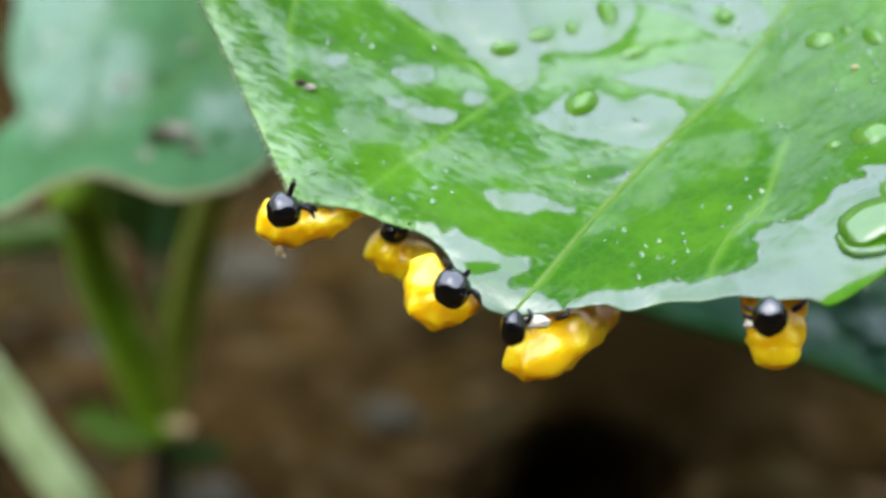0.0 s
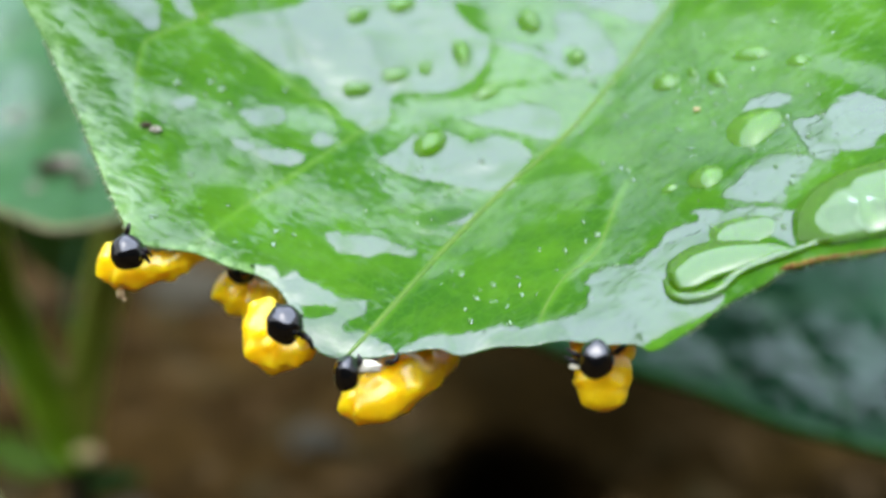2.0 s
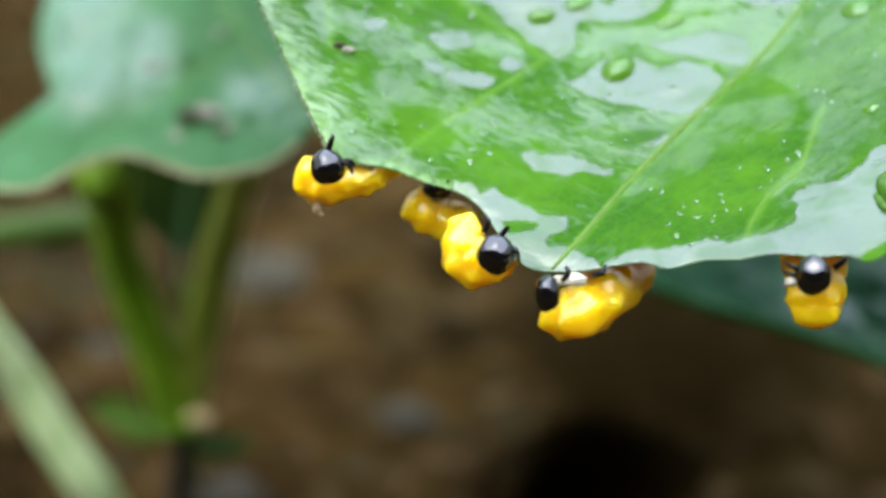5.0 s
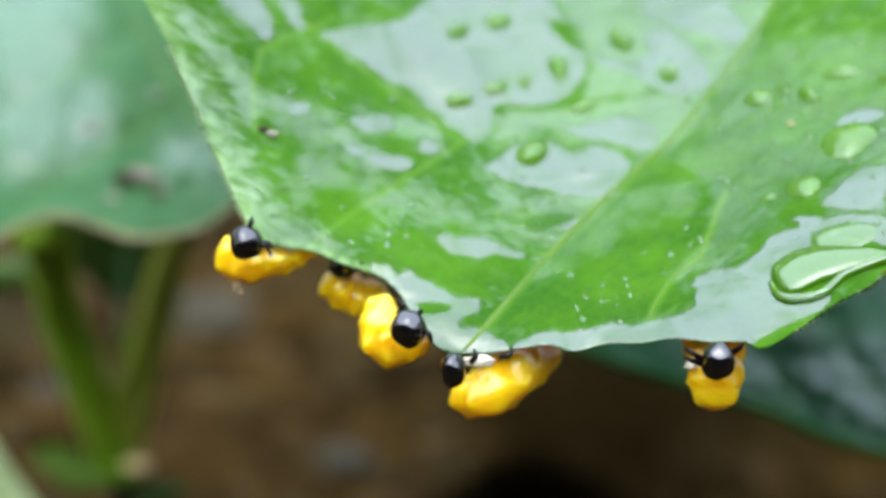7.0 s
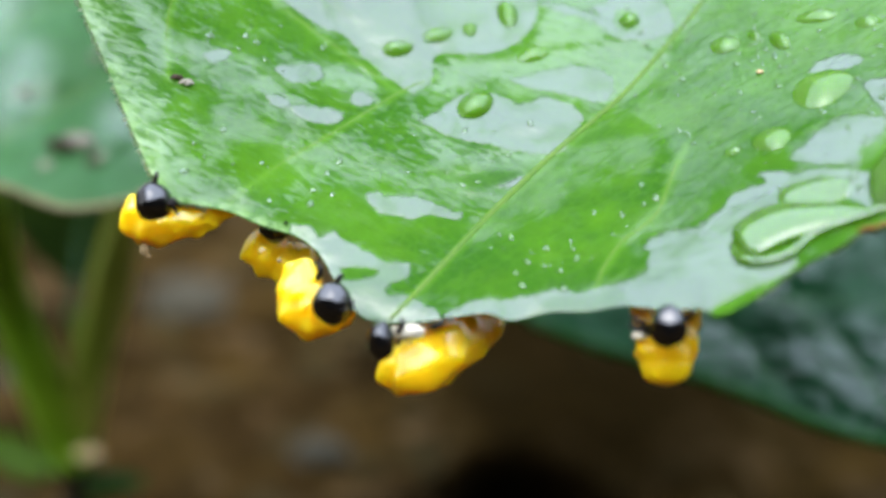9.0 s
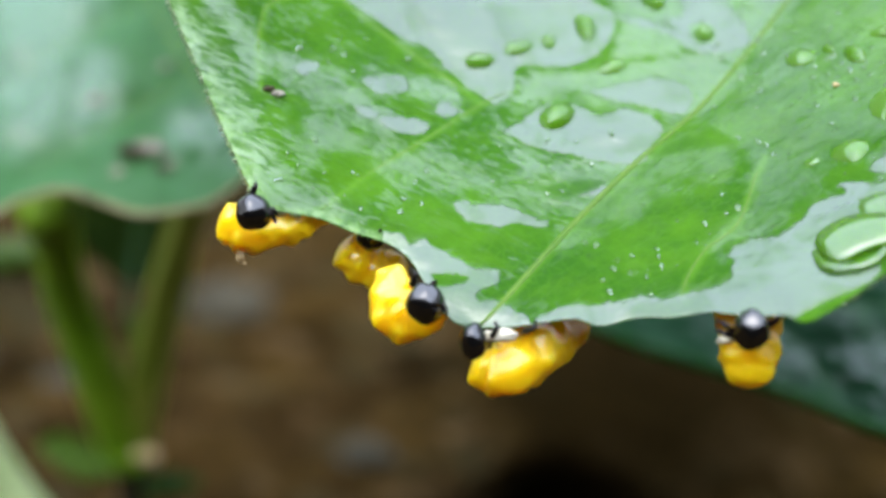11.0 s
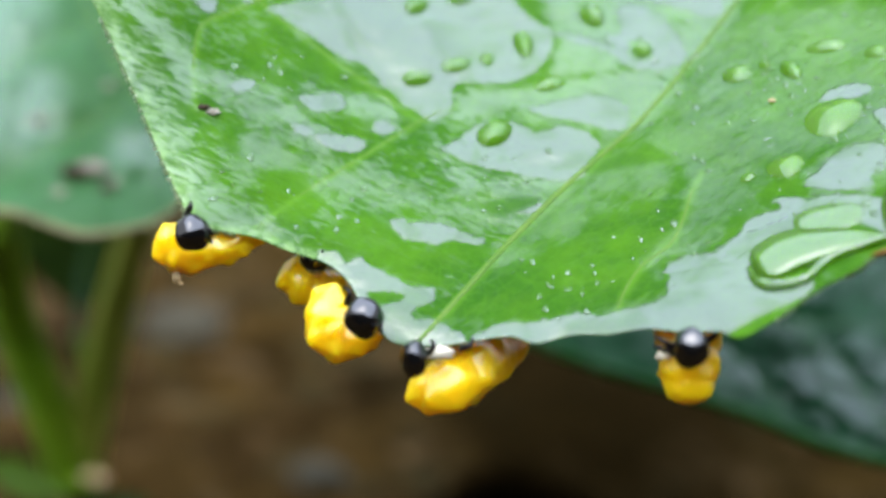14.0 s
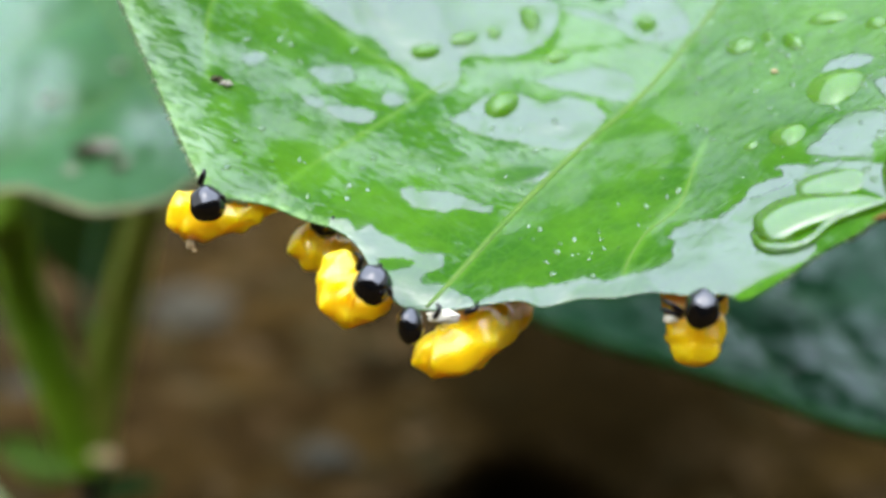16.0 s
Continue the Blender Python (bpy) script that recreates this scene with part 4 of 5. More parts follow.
def larva(stations, head, head_shape, seed, legs, label, extras=(), knobs=1.0, rows=6):
    """A fat yellow larva: stations (u, v, d, radius) along its body, a round black head, and legs as (start, knee, foot)."""
    base = at(*stations[1][:3])
    thing = tagged(new("larva"), label, "larva", "larvae on the leaf")
    thing.location = base
    pts = []
    for u, v, d, r in stations:
        p = at(u, v, d) - base
        pts.append((p.x, p.y, p.z, r / 1000))

    rng = random.Random(int(seed * 10))
    # rounded tubercles in rings round each segment, and smaller ones between them
    warts = [((k + rng.uniform(0.3, 0.7)) / rows, 2 * math.pi * (q + 0.5 * (k % 2) + rng.uniform(-0.2, 0.2)) / 6, knobs * rng.uniform(0.17, 0.29), 0.30 / rows, 0.36) for k in range(rows) for q in range(6)]
    warts += [(rng.uniform(0.05, 0.95), rng.uniform(0, 6.28), knobs * rng.uniform(0.03, 0.08), 0.024, 0.15) for _ in range(50)]

    def shape(s, a):
        wart = sum(h * math.exp(-((s - ws) / w) ** 2 - (1 - math.cos(a - wa)) * 2 / g ** 2) for ws, wa, h, w, g in warts)
        fold = 0.012 * math.cos(2 * math.pi * 5.5 * s + seed)
        lump = 0.06 * noise.noise((4.0 * s + seed, 1.3 * math.cos(a), 1.3 * math.sin(a))) + 0.03 * noise.noise((7 * s, 2.4 * math.cos(a) + seed, 2.4 * math.sin(a)))
        cap = min(1.0, math.sqrt(max(0.0, 1 - max(0.0, 1 - s / 0.16) ** 2)), math.sqrt(max(0.0, 1 - max(0.0, (s - 0.86) / 0.14) ** 2)))
        return max(0.02, cap * (0.89 + fold + lump + wart))
    body = mesh_object("body", *tube(pts, 84, 60, shape), YELLOW, thing)
    body.parent = thing
    hv, hf = ball(head[3] / 1000, *head_shape, seed, 0.10)
    skull = mesh_object("head", hv, hf, BLACK, thing, "glossy black head")
    skull.location = at(*head[:3]) - base
    for a, b, c in legs:
        q = [tuple(at(*p) - base) for p in (a, b, c)]
        lv, lf = tube([(*q[0], 0.00015), (*q[1], 0.00012), (*q[2], 0.00006)], 10, 8)
        mesh_object("leg", lv, lf, LEGS, thing, "thin black leg")
    for name, p, r, size, material, words in extras:
        ev, ef = ball(r / 1000, *size, seed + r, 0.35)
        mesh_object(name, ev, ef, material, thing, words).location = at(*p) - base
    HEADS.append(skull)
    LARVAE.append(thing)
    return thing


larva([(-11.94, 1.07, 1.50, 0.94), (-11.20, 0.86, 1.50, 1.12), (-10.13, 0.59, 1.65, 1.00), (-8.94, 0.85, 1.88, 0.89), (-7.88, 1.30, 2.25, 0.74), (-6.71, 1.77, 3.00, 0.48)],
      (-10.16, 1.49, -1.12, 0.81), (1.0, 1.0, 1.0), 1.3,
      [((-9.76, 1.46, -1.12), (-9.24, 1.30, -1.50), (-9.05, 0.89, -1.12)), ((-9.66, 1.41, -1.12), (-9.14, 1.45, -1.50), (-8.97, 1.20, -1.12)), ((-10.18, 2.05, -0.75), (-9.98, 2.46, -1.12), (-10.00, 2.66, -0.75))],
      "fat yellow larva with a shiny black head at the leaf corner",
      [("waste_or_glint", (-10.92, -0.53, 1.50), 0.21, (0.9, 0.9, 1.5), DRIP, "pale drop of waste"), ("waste_or_glint", (-10.73, -0.85, 1.50), 0.09, (1.1, 0.8, 0.9), DRIP, "pale drop of waste")])
# the pale fleck on this one is a wet glint made as a small ball
larva([(-7.05, 0.04, 3.75, 0.81), (-6.48, -0.38, 3.75, 1.02), (-5.64, -0.94, 3.75, 0.97), (-4.80, -1.07, 3.75, 0.92), (-3.99, -0.65, 4.12, 0.65)],
      (-6.07, 0.50, 2.62, 0.69), (1.0, 1.0, 1.0), 4.1, [((-5.63, 0.29, 1.50), (-5.22, 0.43, 1.50), (-5.04, 0.68, 0.75))],
      "yellow larva half hidden under the leaf edge", [("waste_or_glint", (-5.46, -0.99, 2.25), 0.10, (1.1, 0.8, 0.9), DRIP, "wet glint painted as a pale fleck")], 1.0, 4)
larva([(-3.60, -0.93, 0.00, 0.56), (-3.91, -2.00, 0.00, 0.97), (-3.77, -2.93, 0.00, 1.28), (-3.24, -3.33, 0.00, 1.13), (-2.44, -3.19, 0.00, 0.92), (-1.52, -2.75, 0.75, 0.52)],
      (-2.57, -2.62, -2.62, 0.84), (1.02, 1.0, 1.05), 7.7,
      [((-3.02, -1.81, -2.25), (-2.86, -1.39, -2.62), (-3.13, -1.13, -2.25)), ((-1.97, -2.52, -2.62), (-1.63, -2.71, -3.00), (-1.51, -3.13, -2.62)), ((-2.25, -1.96, -2.25), (-2.03, -1.69, -2.62), (-2.00, -1.62, -2.62))],
      "fat lumpy yellow larva with a shiny black head")
larva([(-0.40, -5.25, -1.12, 0.86), (0.22, -5.58, -1.12, 1.10), (1.10, -5.56, -1.05, 1.26), (2.12, -4.90, -0.10, 1.46), (3.30, -4.12, 1.20, 1.36), (4.85, -2.90, 2.20, 0.92)],
      (-0.26, -4.24, -3.75, 0.71), (0.84, 1.0, 1.15), 2.9,
      [((1.75, -3.81, -3.38), (2.08, -3.70, -3.75), (2.24, -3.40, -3.38)), ((0.40, -4.02, -3.38), (0.60, -3.70, -3.75), (0.50, -3.46, -3.38))],
      "long fat yellow larva with black head at the leaf tip",
      [("collar", (0.76, -4.02, -2.75), 0.46, (1.5, 0.6, 0.6), WHITE, "pale soft collar behind the head")], 0.6)
larva([(11.87, -2.33, -1.35, 1.91), (11.55, -3.71, -2.25, 1.44), (11.58, -4.74, -2.55, 1.34), (11.57, -5.45, -2.62, 1.14), (11.58, -6.18, -2.62, 0.74)],
      (11.32, -3.73, -5.10, 0.79), (0.95, 1.0, 1.12), 5.6,
      [((10.73, -3.78, -4.50), (10.17, -3.42, -4.88), (9.87, -3.23, -4.50)), ((11.99, -3.43, -4.50), (12.28, -3.16, -4.88), (12.54, -2.97, -4.50)), ((10.68, -3.93, -4.50), (10.07, -3.72, -4.88), (9.82, -3.59, -4.50))],
      "stout yellow larva hanging head down from the leaf edge",
      [("collar", (10.38, -4.06, -3.38), 0.26, (1.3, 0.6, 0.8), WHITE, "pale soft fold of skin")], 0.55, 3)


# ---- leaves and stems behind ----
def tilt(u0, v0, d0, slope, across=0.0, bow=0.0):
    return lambda u, v: d0 + slope * (v - v0) + across * (u - u0) + bow * (u - u0) ** 2


def flat_outline(*pts):
    return [p[:2] for p in pts]


def back_leaf(outline, centre, depth, veins, material, relief, ripple, label, vein=None, margin=None, edging=None, films=()):
    ob = blade("leaf", outline, centre, depth, 0.5, veins, material, rings=60, spokes=300, films=films, relief=relief, ripple=ripple, label=label)
    for k, line in enumerate(veins):
        vein_part("side_vein" if k else "midrib", line, depth, veins, relief, ripple, 0.14 if k else 0.26, vein or VEIN, ob)
    if margin:
        q = curve(outline[margin[0]:margin[1]], 80)
        pts = [(*p, 0.00045 if edging else 0.00024) for p in many(q[:, 0], q[:, 1], quilted(q[:, 0], q[:, 1], depth, veins, relief, ripple) + 0.2)]
        mesh_object("margin", *tube(pts, 80, 8), edging or MARGIN, ob, "thin rolled margin of its own colour")
    return ob


back_leaf(flat_outline((-31.9, 7.3, 37.50), (-33.4, 6.2, 36.0), (-36.20, 4.71, 35.25), (-36.45, 1.59, 33.75), (-32.27, 1.42, 33.75), (-29.45, 3.25, 34.50), (-26.78, 3.88, 34.50), (-24.31, 3.17, 33.75), (-21.68, 2.36, 33.00), (-19.17, 2.59, 33.75), (-17.00, 3.16, 34.50),
                       (-15.09, 4.67, 36.00), (-13.21, 9.50, 39.75), (-11.74, 17.57, 45.00), (-14.76, 29.90, 52.50), (-26.08, 42.04, 60.00), (-39.28, 40.97, 60.00), (-41.51, 29.69, 52.50), (-35.6, 20.0, 46.50), (-34.4, 12.0, 41.25)),
          (-25.23, 15.69, 41.25)[:2], tilt(*(-22.23, 7.87, 38.62), 0.85, 0.0, 0.002),
          [[(-13.72, 5.34, 37.50)[:2], (-19.68, 12.43, 37.50)[:2], (-25.68, 22.29, 37.50)[:2], (-29.73, 34.18, 37.50)[:2]], [(-19.68, 12.43, 37.50)[:2], (-24.77, 8.44, 37.50)[:2], (-29.46, 4.86, 37.50)[:2]], [(-23.67, 18.34, 37.50)[:2], (-29.55, 14.35, 37.50)[:2], (-33.44, 10.37, 37.50)[:2]]],
          LEAF_BACK, 0.5, 0.45, "broad green leaf with pale sheen over the forked stem", margin=(3, 12),
          films=[((-34.17, 16.25), (-31.56, 16.90), (-29.33, 16.16), (-28.33, 11.67), (-28.20, 8.69), (-29.15, 7.47), (-30.88, 7.29), (-32.75, 9.60)),
                 ((-28.48, 12.54), (-26.05, 13.83), (-25.10, 10.33), (-26.42, 8.67), (-27.53, 8.27)), ((-20.15, 8.79), (-17.10, 9.60), (-15.87, 6.90), (-17.59, 6.72), (-19.61, 7.55)),
                 ((-36.0, 40.0), (-29.0, 38.0), (-28.0, 20.0), (-29.0, 15.0), (-36.0, 18.0))])
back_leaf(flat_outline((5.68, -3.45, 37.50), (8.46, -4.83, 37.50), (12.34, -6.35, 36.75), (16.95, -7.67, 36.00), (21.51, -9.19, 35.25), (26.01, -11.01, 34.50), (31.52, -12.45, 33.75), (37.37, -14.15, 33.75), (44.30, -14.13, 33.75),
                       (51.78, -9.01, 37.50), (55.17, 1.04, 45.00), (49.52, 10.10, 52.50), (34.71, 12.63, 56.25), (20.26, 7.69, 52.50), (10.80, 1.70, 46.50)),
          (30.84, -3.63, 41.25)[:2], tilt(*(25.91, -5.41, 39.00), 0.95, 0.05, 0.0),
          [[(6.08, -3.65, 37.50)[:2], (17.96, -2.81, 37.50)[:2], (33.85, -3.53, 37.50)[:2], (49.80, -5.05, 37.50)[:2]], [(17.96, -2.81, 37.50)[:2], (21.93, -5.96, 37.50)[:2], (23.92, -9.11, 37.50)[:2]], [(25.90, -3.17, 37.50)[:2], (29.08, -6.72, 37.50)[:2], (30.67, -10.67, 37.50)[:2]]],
          LEAF_DARK, 0.45, 1.0, "dark green glossy leaf with another leaf's shade in its colour", VEIN_DARK, (0, 8), EDGE_GREEN,
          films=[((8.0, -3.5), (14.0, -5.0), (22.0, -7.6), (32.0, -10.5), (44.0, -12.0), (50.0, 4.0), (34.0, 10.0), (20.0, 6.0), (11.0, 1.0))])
young_leaf = back_leaf(flat_outline((-29.17, -18.40, 69.75), (-30.96, -16.41, 67.50), (-33.41, -15.21, 65.25), (-35.23, -15.31, 63.75), (-35.99, -16.19, 63.00), (-34.18, -17.80, 64.50), (-31.60, -18.70, 66.00)),
          (-33.08, -17.00, 66.00)[:2], tilt(*(-33.08, -17.00, 66.00), 0.8, 0.05, 0.0),
          [[(-28.97, -18.19, 67.50)[:2], (-32.93, -17.21, 67.50)[:2], (-36.64, -16.43, 67.50)[:2]]], LEAF_YOUNG, 0.2, 0.2, "small young light green leaf at the stem node")
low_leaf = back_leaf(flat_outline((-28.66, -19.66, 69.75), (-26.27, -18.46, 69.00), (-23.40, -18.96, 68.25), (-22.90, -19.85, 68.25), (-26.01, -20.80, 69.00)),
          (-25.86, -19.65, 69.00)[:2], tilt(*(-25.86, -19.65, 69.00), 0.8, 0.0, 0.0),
          [[(-27.97, -19.47, 67.50)[:2], (-25.50, -19.36, 67.50)[:2], (-23.03, -19.36, 67.50)[:2]]], LEAF_OR_SHADE, 0.2, 0.2, "small dark green leaf at the stem node", VEIN_DARK)

# dark sheet added where only deep shade shows between the stems
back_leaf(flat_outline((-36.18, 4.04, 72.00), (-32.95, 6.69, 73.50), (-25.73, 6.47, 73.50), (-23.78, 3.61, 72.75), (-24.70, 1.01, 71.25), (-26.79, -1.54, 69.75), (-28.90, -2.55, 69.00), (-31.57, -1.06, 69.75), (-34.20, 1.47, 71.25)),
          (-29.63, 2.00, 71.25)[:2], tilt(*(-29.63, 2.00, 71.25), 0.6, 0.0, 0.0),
          [[(-28.68, -5.02, 67.50)[:2], (-28.88, 0.94, 67.50)[:2], (-28.43, 5.91, 67.50)[:2]]], LEAF_OR_SHADE, 0.2, 0.3, "dark green sheet for the shaded gap between the stems", VEIN_DARK)


def stem(name, stations, material, label, category="stem"):
    pts = []
    for u, v, d, r in stations:
        pts.append((*at(u, v, d), r / 1000))

    def shape(s, a):
        return 1 + 0.10 * noise.noise((s * 6, math.cos(a), math.sin(a)))
    return tagged(mesh_object(name, *tube(pts, 40, 16, shape), material), label, category)


plant = tagged(new("plant"), "young plant with forked green stem, side shoot and small leaves", "plant")
plant.location = at(*(-31.14, -28.25, 78.75))
branches = [
    stem("stem", [(-30.89, 3.62, 46.50, 2.41), (-31.33, 1.58, 51.00, 1.98), (-31.59, -3.36, 57.00, 1.80), (-30.62, -9.18, 62.25, 1.88), (-29.49, -14.93, 67.50, 2.05), (-28.78, -17.57, 69.00, 2.17)], STEM, "thick green stem"),
    stem("branch", [(-21.42, 4.49, 56.25, 1.44), (-22.92, 1.31, 58.50, 1.46), (-24.80, -4.36, 61.50, 1.59), (-26.88, -10.32, 65.25, 1.68), (-28.69, -16.57, 69.00, 1.67)], STEM_OLD, "olive green branch"),
    stem("stem_base", [(-29.04, -16.14, 69.75, 1.48), (-29.25, -19.94, 72.00, 1.21), (-30.45, -25.76, 76.50, 1.24), (-31.85, -32.17, 82.50, 1.40)], BARK, "dark brown rooted base"),
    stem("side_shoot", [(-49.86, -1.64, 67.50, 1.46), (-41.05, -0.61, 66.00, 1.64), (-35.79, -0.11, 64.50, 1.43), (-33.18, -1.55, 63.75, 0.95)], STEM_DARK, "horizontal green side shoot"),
    crumb(at(*(-26.64, -16.62, 64.50)), 0.8, "pale bud", material=DRIP, name="bud"), young_leaf, low_leaf]
for ob in branches:
    ob.parent = plant
    ob.location = ob.location - plant.location
    if "category" in ob:
        del ob["category"]
stem("stalk", [(-45.12, 1.81, 45.00, 0.98), (-42.02, -6.88, 52.50, 1.22), (-40.00, -13.04, 58.50, 1.64), (-38.20, -18.12, 62.25, 1.78), (-36.13, -23.59, 67.50, 1.95), (-36.21, -31.63, 82.50, 1.83)], STALK, "pale green stalk rising from the soil", "stalk")
crumb(at(*(-21.63, 6.83, 36.75)), 0.8, "pale crumb on the leaf behind", "debris", DUST_OR_GLINT)
crumb(at(*(-22.56, 6.59, 36.75)), 0.8, "dark crumb of dirt on the leaf behind", "debris", BARK)

# pale balls stand in for bright droplets; their highlights are in the colour
crumb(at(-26.03, 10.40, 40.45), 0.42, "droplet highlight painted as a pale speck on the leaf behind", "debris", DUST_OR_GLINT)
crumb(at(-21.62, 13.06, 42.68), 0.40, "droplet highlight painted as a pale speck on the leaf behind", "debris", DUST_OR_GLINT)
crumb(at(-23.47, 5.18, 35.98), 0.45, "droplet highlight painted as a pale speck on the leaf behind", "debris", DUST_OR_GLINT)
crumb(at(-20.04, 5.81, 36.53), 0.40, "droplet highlight painted as a pale speck on the leaf behind", "debris", DUST_OR_GLINT)
crumb(at(-20.44, 5.34, 36.12), 0.50, "small dark crumb of dirt on the leaf behind", "debris", BARK)


def pebble(p, r, seed, label):
    v, f = ball(r / 1000, 1.25, 1.0, 0.7, seed, 0.35)
    ob = tagged(mesh_object("pebble", v, f, STONE), label, "stone", "pebbles on the soil")
    ob.location = Vector(p) + Vector((0, 0, r * 0.0001))


pebble((-0.0303, 0.1274, 0.0000), 4.5, 1.0, "grey rounded pebble half sunk in soil")
pebble((-0.0102, 0.0856, 0.0000), 2.4, 2.0, "grey rounded pebble half sunk in soil")
pebble((-0.0461, 0.1022, 0.0000), 2.5, 3.0, "grey rounded pebble half sunk in soil")
pebble((-0.0545, 0.1066, 0.0000), 3.0, 4.0, "grey rounded pebble half sunk in soil")
pebble((-0.0268, 0.0683, 0.0000), 3.0, 6.0, "grey rounded pebble half sunk in soil")
# leaf stalks, and the stem that bears the wet leaf
stalk_end = many(np.array([24.0, 27.0]), np.array([46.0, 52.0]), np.array([float(surface(np.array([24.0]), np.array([46.0]))[0]) + 0.5] * 2))
tip_ = Vector(stalk_end[0])
v_, f_ = tube([(*tip_, 0.0009), (*(tip_ + Vector((0.004, 0.015, 0.004))), 0.0011), (0.036, 0.100, 0.050, 0.0013), (0.034, 0.112, -0.004, 0.0014)], 30, 12)
mesh_object("petiole", v_, f_, STEM, front_leaf, "green leaf stalk rooted behind")
v_, f_ = tube([(*at(*(46.09, -2.79, 43.50)), 0.0012), (*at(*(56.94, -7.57, 56.25)), 0.0013), (0.085, 0.085, -0.004, 0.0014)], 24, 12)
tagged(mesh_object("petiole", v_, f_, STEM), "green leaf stalk rising from the soil", "stalk")
# stalk added only to hold up the dark sheet between the stems
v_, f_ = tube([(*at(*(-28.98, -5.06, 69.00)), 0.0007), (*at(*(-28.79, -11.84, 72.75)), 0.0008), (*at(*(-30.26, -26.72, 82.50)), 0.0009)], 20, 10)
tagged(mesh_object("petiole", v_, f_, STEM_DARK), "thin dark stalk added to hold the dark sheet", "stalk")


# ---- what moves ----
def motions():
    walk(LARVAE[0], [
        (0.0, pose(-0.01104, 0.00165, 0.05314)),
        (1.0, pose(-0.01110, 0.00165, 0.05315)),
        (1.5, pose(-0.01111, 0.00165, 0.05314)),
        (2.0, pose(-0.01108, 0.00165, 0.05313)),
        (2.5, pose(-0.01105, 0.00164, 0.05313)),
        (3.0, pose(-0.01103, 0.00164, 0.05312)),
        (3.5, pose(-0.01103, 0.00164, 0.05313)),
        (4.0, pose(-0.01102, 0.00165, 0.05314)),
        (4.2, pose(-0.01105, 0.00166, 0.05317)),
        (6.3, pose(-0.01113, 0.00168, 0.05323)),
        (6.5, pose(-0.01117, 0.00169, 0.05327)),
        (7.0, pose(-0.01120, 0.00170, 0.05328)),
        (7.5, pose(-0.01121, 0.00170, 0.05329)),
        (8.0, pose(-0.01120, 0.00170, 0.05329)),
        (8.5, pose(-0.01120, 0.00170, 0.05329)),
        (9.0, pose(-0.01118, 0.00170, 0.05327)),
        (9.5, pose(-0.01116, 0.00169, 0.05324)),
        (9.7, pose(-0.01115, 0.00168, 0.05322)),
        (12.0, pose(-0.01114, 0.00168, 0.05322)),
        (12.5, pose(-0.01112, 0.00168, 0.05322)),
        (13.0, pose(-0.01110, 0.00167, 0.05321)),
        (13.5, pose(-0.01108, 0.00167, 0.05320)),
        (14.0, pose(-0.01107, 0.00167, 0.05320)),
        (14.5, pose(-0.01104, 0.00167, 0.05319)),
        (15.0, pose(-0.01103, 0.00166, 0.05319)),
        (15.5, pose(-0.01105, 0.00167, 0.05320)),
        (16.0, pose(-0.01108, 0.00167, 0.05321)),
    ])
    walk(HEADS[0], [
        (0.0, pose(0.00076, -0.00233, 0.00128, 2.5, -5.1, -3.9)),
        (0.5, pose(0.00103, -0.00227, 0.00145, 0.5, -0.3, -0.2)),
        (1.0, pose(0.00111, -0.00227, 0.00144, 0.6, 1.2, 1.0)),
        (1.5, pose(0.00104, -0.00230, 0.00134, 1.7, -0.2, -0.1)),
        (2.0, pose(0.00118, -0.00229, 0.00139, 1.2, 2.5, 1.9)),
        (2.5, pose(0.00125, -0.00230, 0.00136, 1.5, 3.7, 2.9)),
        (3.0, pose(0.00122, -0.00230, 0.00136, 1.5, 3.2, 2.5)),
        (3.5, pose(0.00124, -0.00233, 0.00128, 2.6, 3.5, 2.7)),
        (4.0, pose(0.00122, -0.00233, 0.00126, 2.7, 3.2, 2.5)),
        (4.2, pose(0.00117, -0.00235, 0.00122, 3.2, 2.2, 1.7)),
        (6.5, pose(0.00096, -0.00229, 0.00138, 1.3, -1.6, -1.2)),
        (7.0, pose(0.00099, -0.00226, 0.00148, 0.2, -1.0, -0.8)),
        (7.5, pose(0.00105, -0.00225, 0.00149, -0.0, 0.1, 0.1)),
        (8.0, pose(0.00109, -0.00226, 0.00146, 0.4, 0.8, 0.6)),
        (8.5, pose(0.00120, -0.00225, 0.00149, 0.0, 2.8, 2.2)),
        (9.0, pose(0.00114, -0.00228, 0.00142, 0.8, 1.7, 1.3)),
        (9.5, pose(0.00115, -0.00229, 0.00139, 1.1, 1.9, 1.5)),
        (12.0, pose(0.00119, -0.00232, 0.00131, 2.2, 2.6, 2.1)),
        (12.5, pose(0.00131, -0.00233, 0.00128, 2.4, 4.8, 3.7)),
        (13.0, pose(0.00135, -0.00231, 0.00132, 2.0, 5.4, 4.2)),
        (13.5, pose(0.00133, -0.00231, 0.00134, 1.8, 5.1, 4.0)),
        (14.0, pose(0.00134, -0.00231, 0.00132, 2.0, 5.2, 4.1)),
        (14.5, pose(0.00133, -0.00230, 0.00136, 1.5, 5.2, 4.0)),
        (15.0, pose(0.00138, -0.00234, 0.00125, 2.9, 6.1, 4.7)),
        (15.5, pose(0.00115, -0.00235, 0.00121, 3.3, 1.8, 1.4)),
        (16.0, pose(0.00139, -0.00237, 0.00116, 4.0, 6.2, 4.8)),
    ])
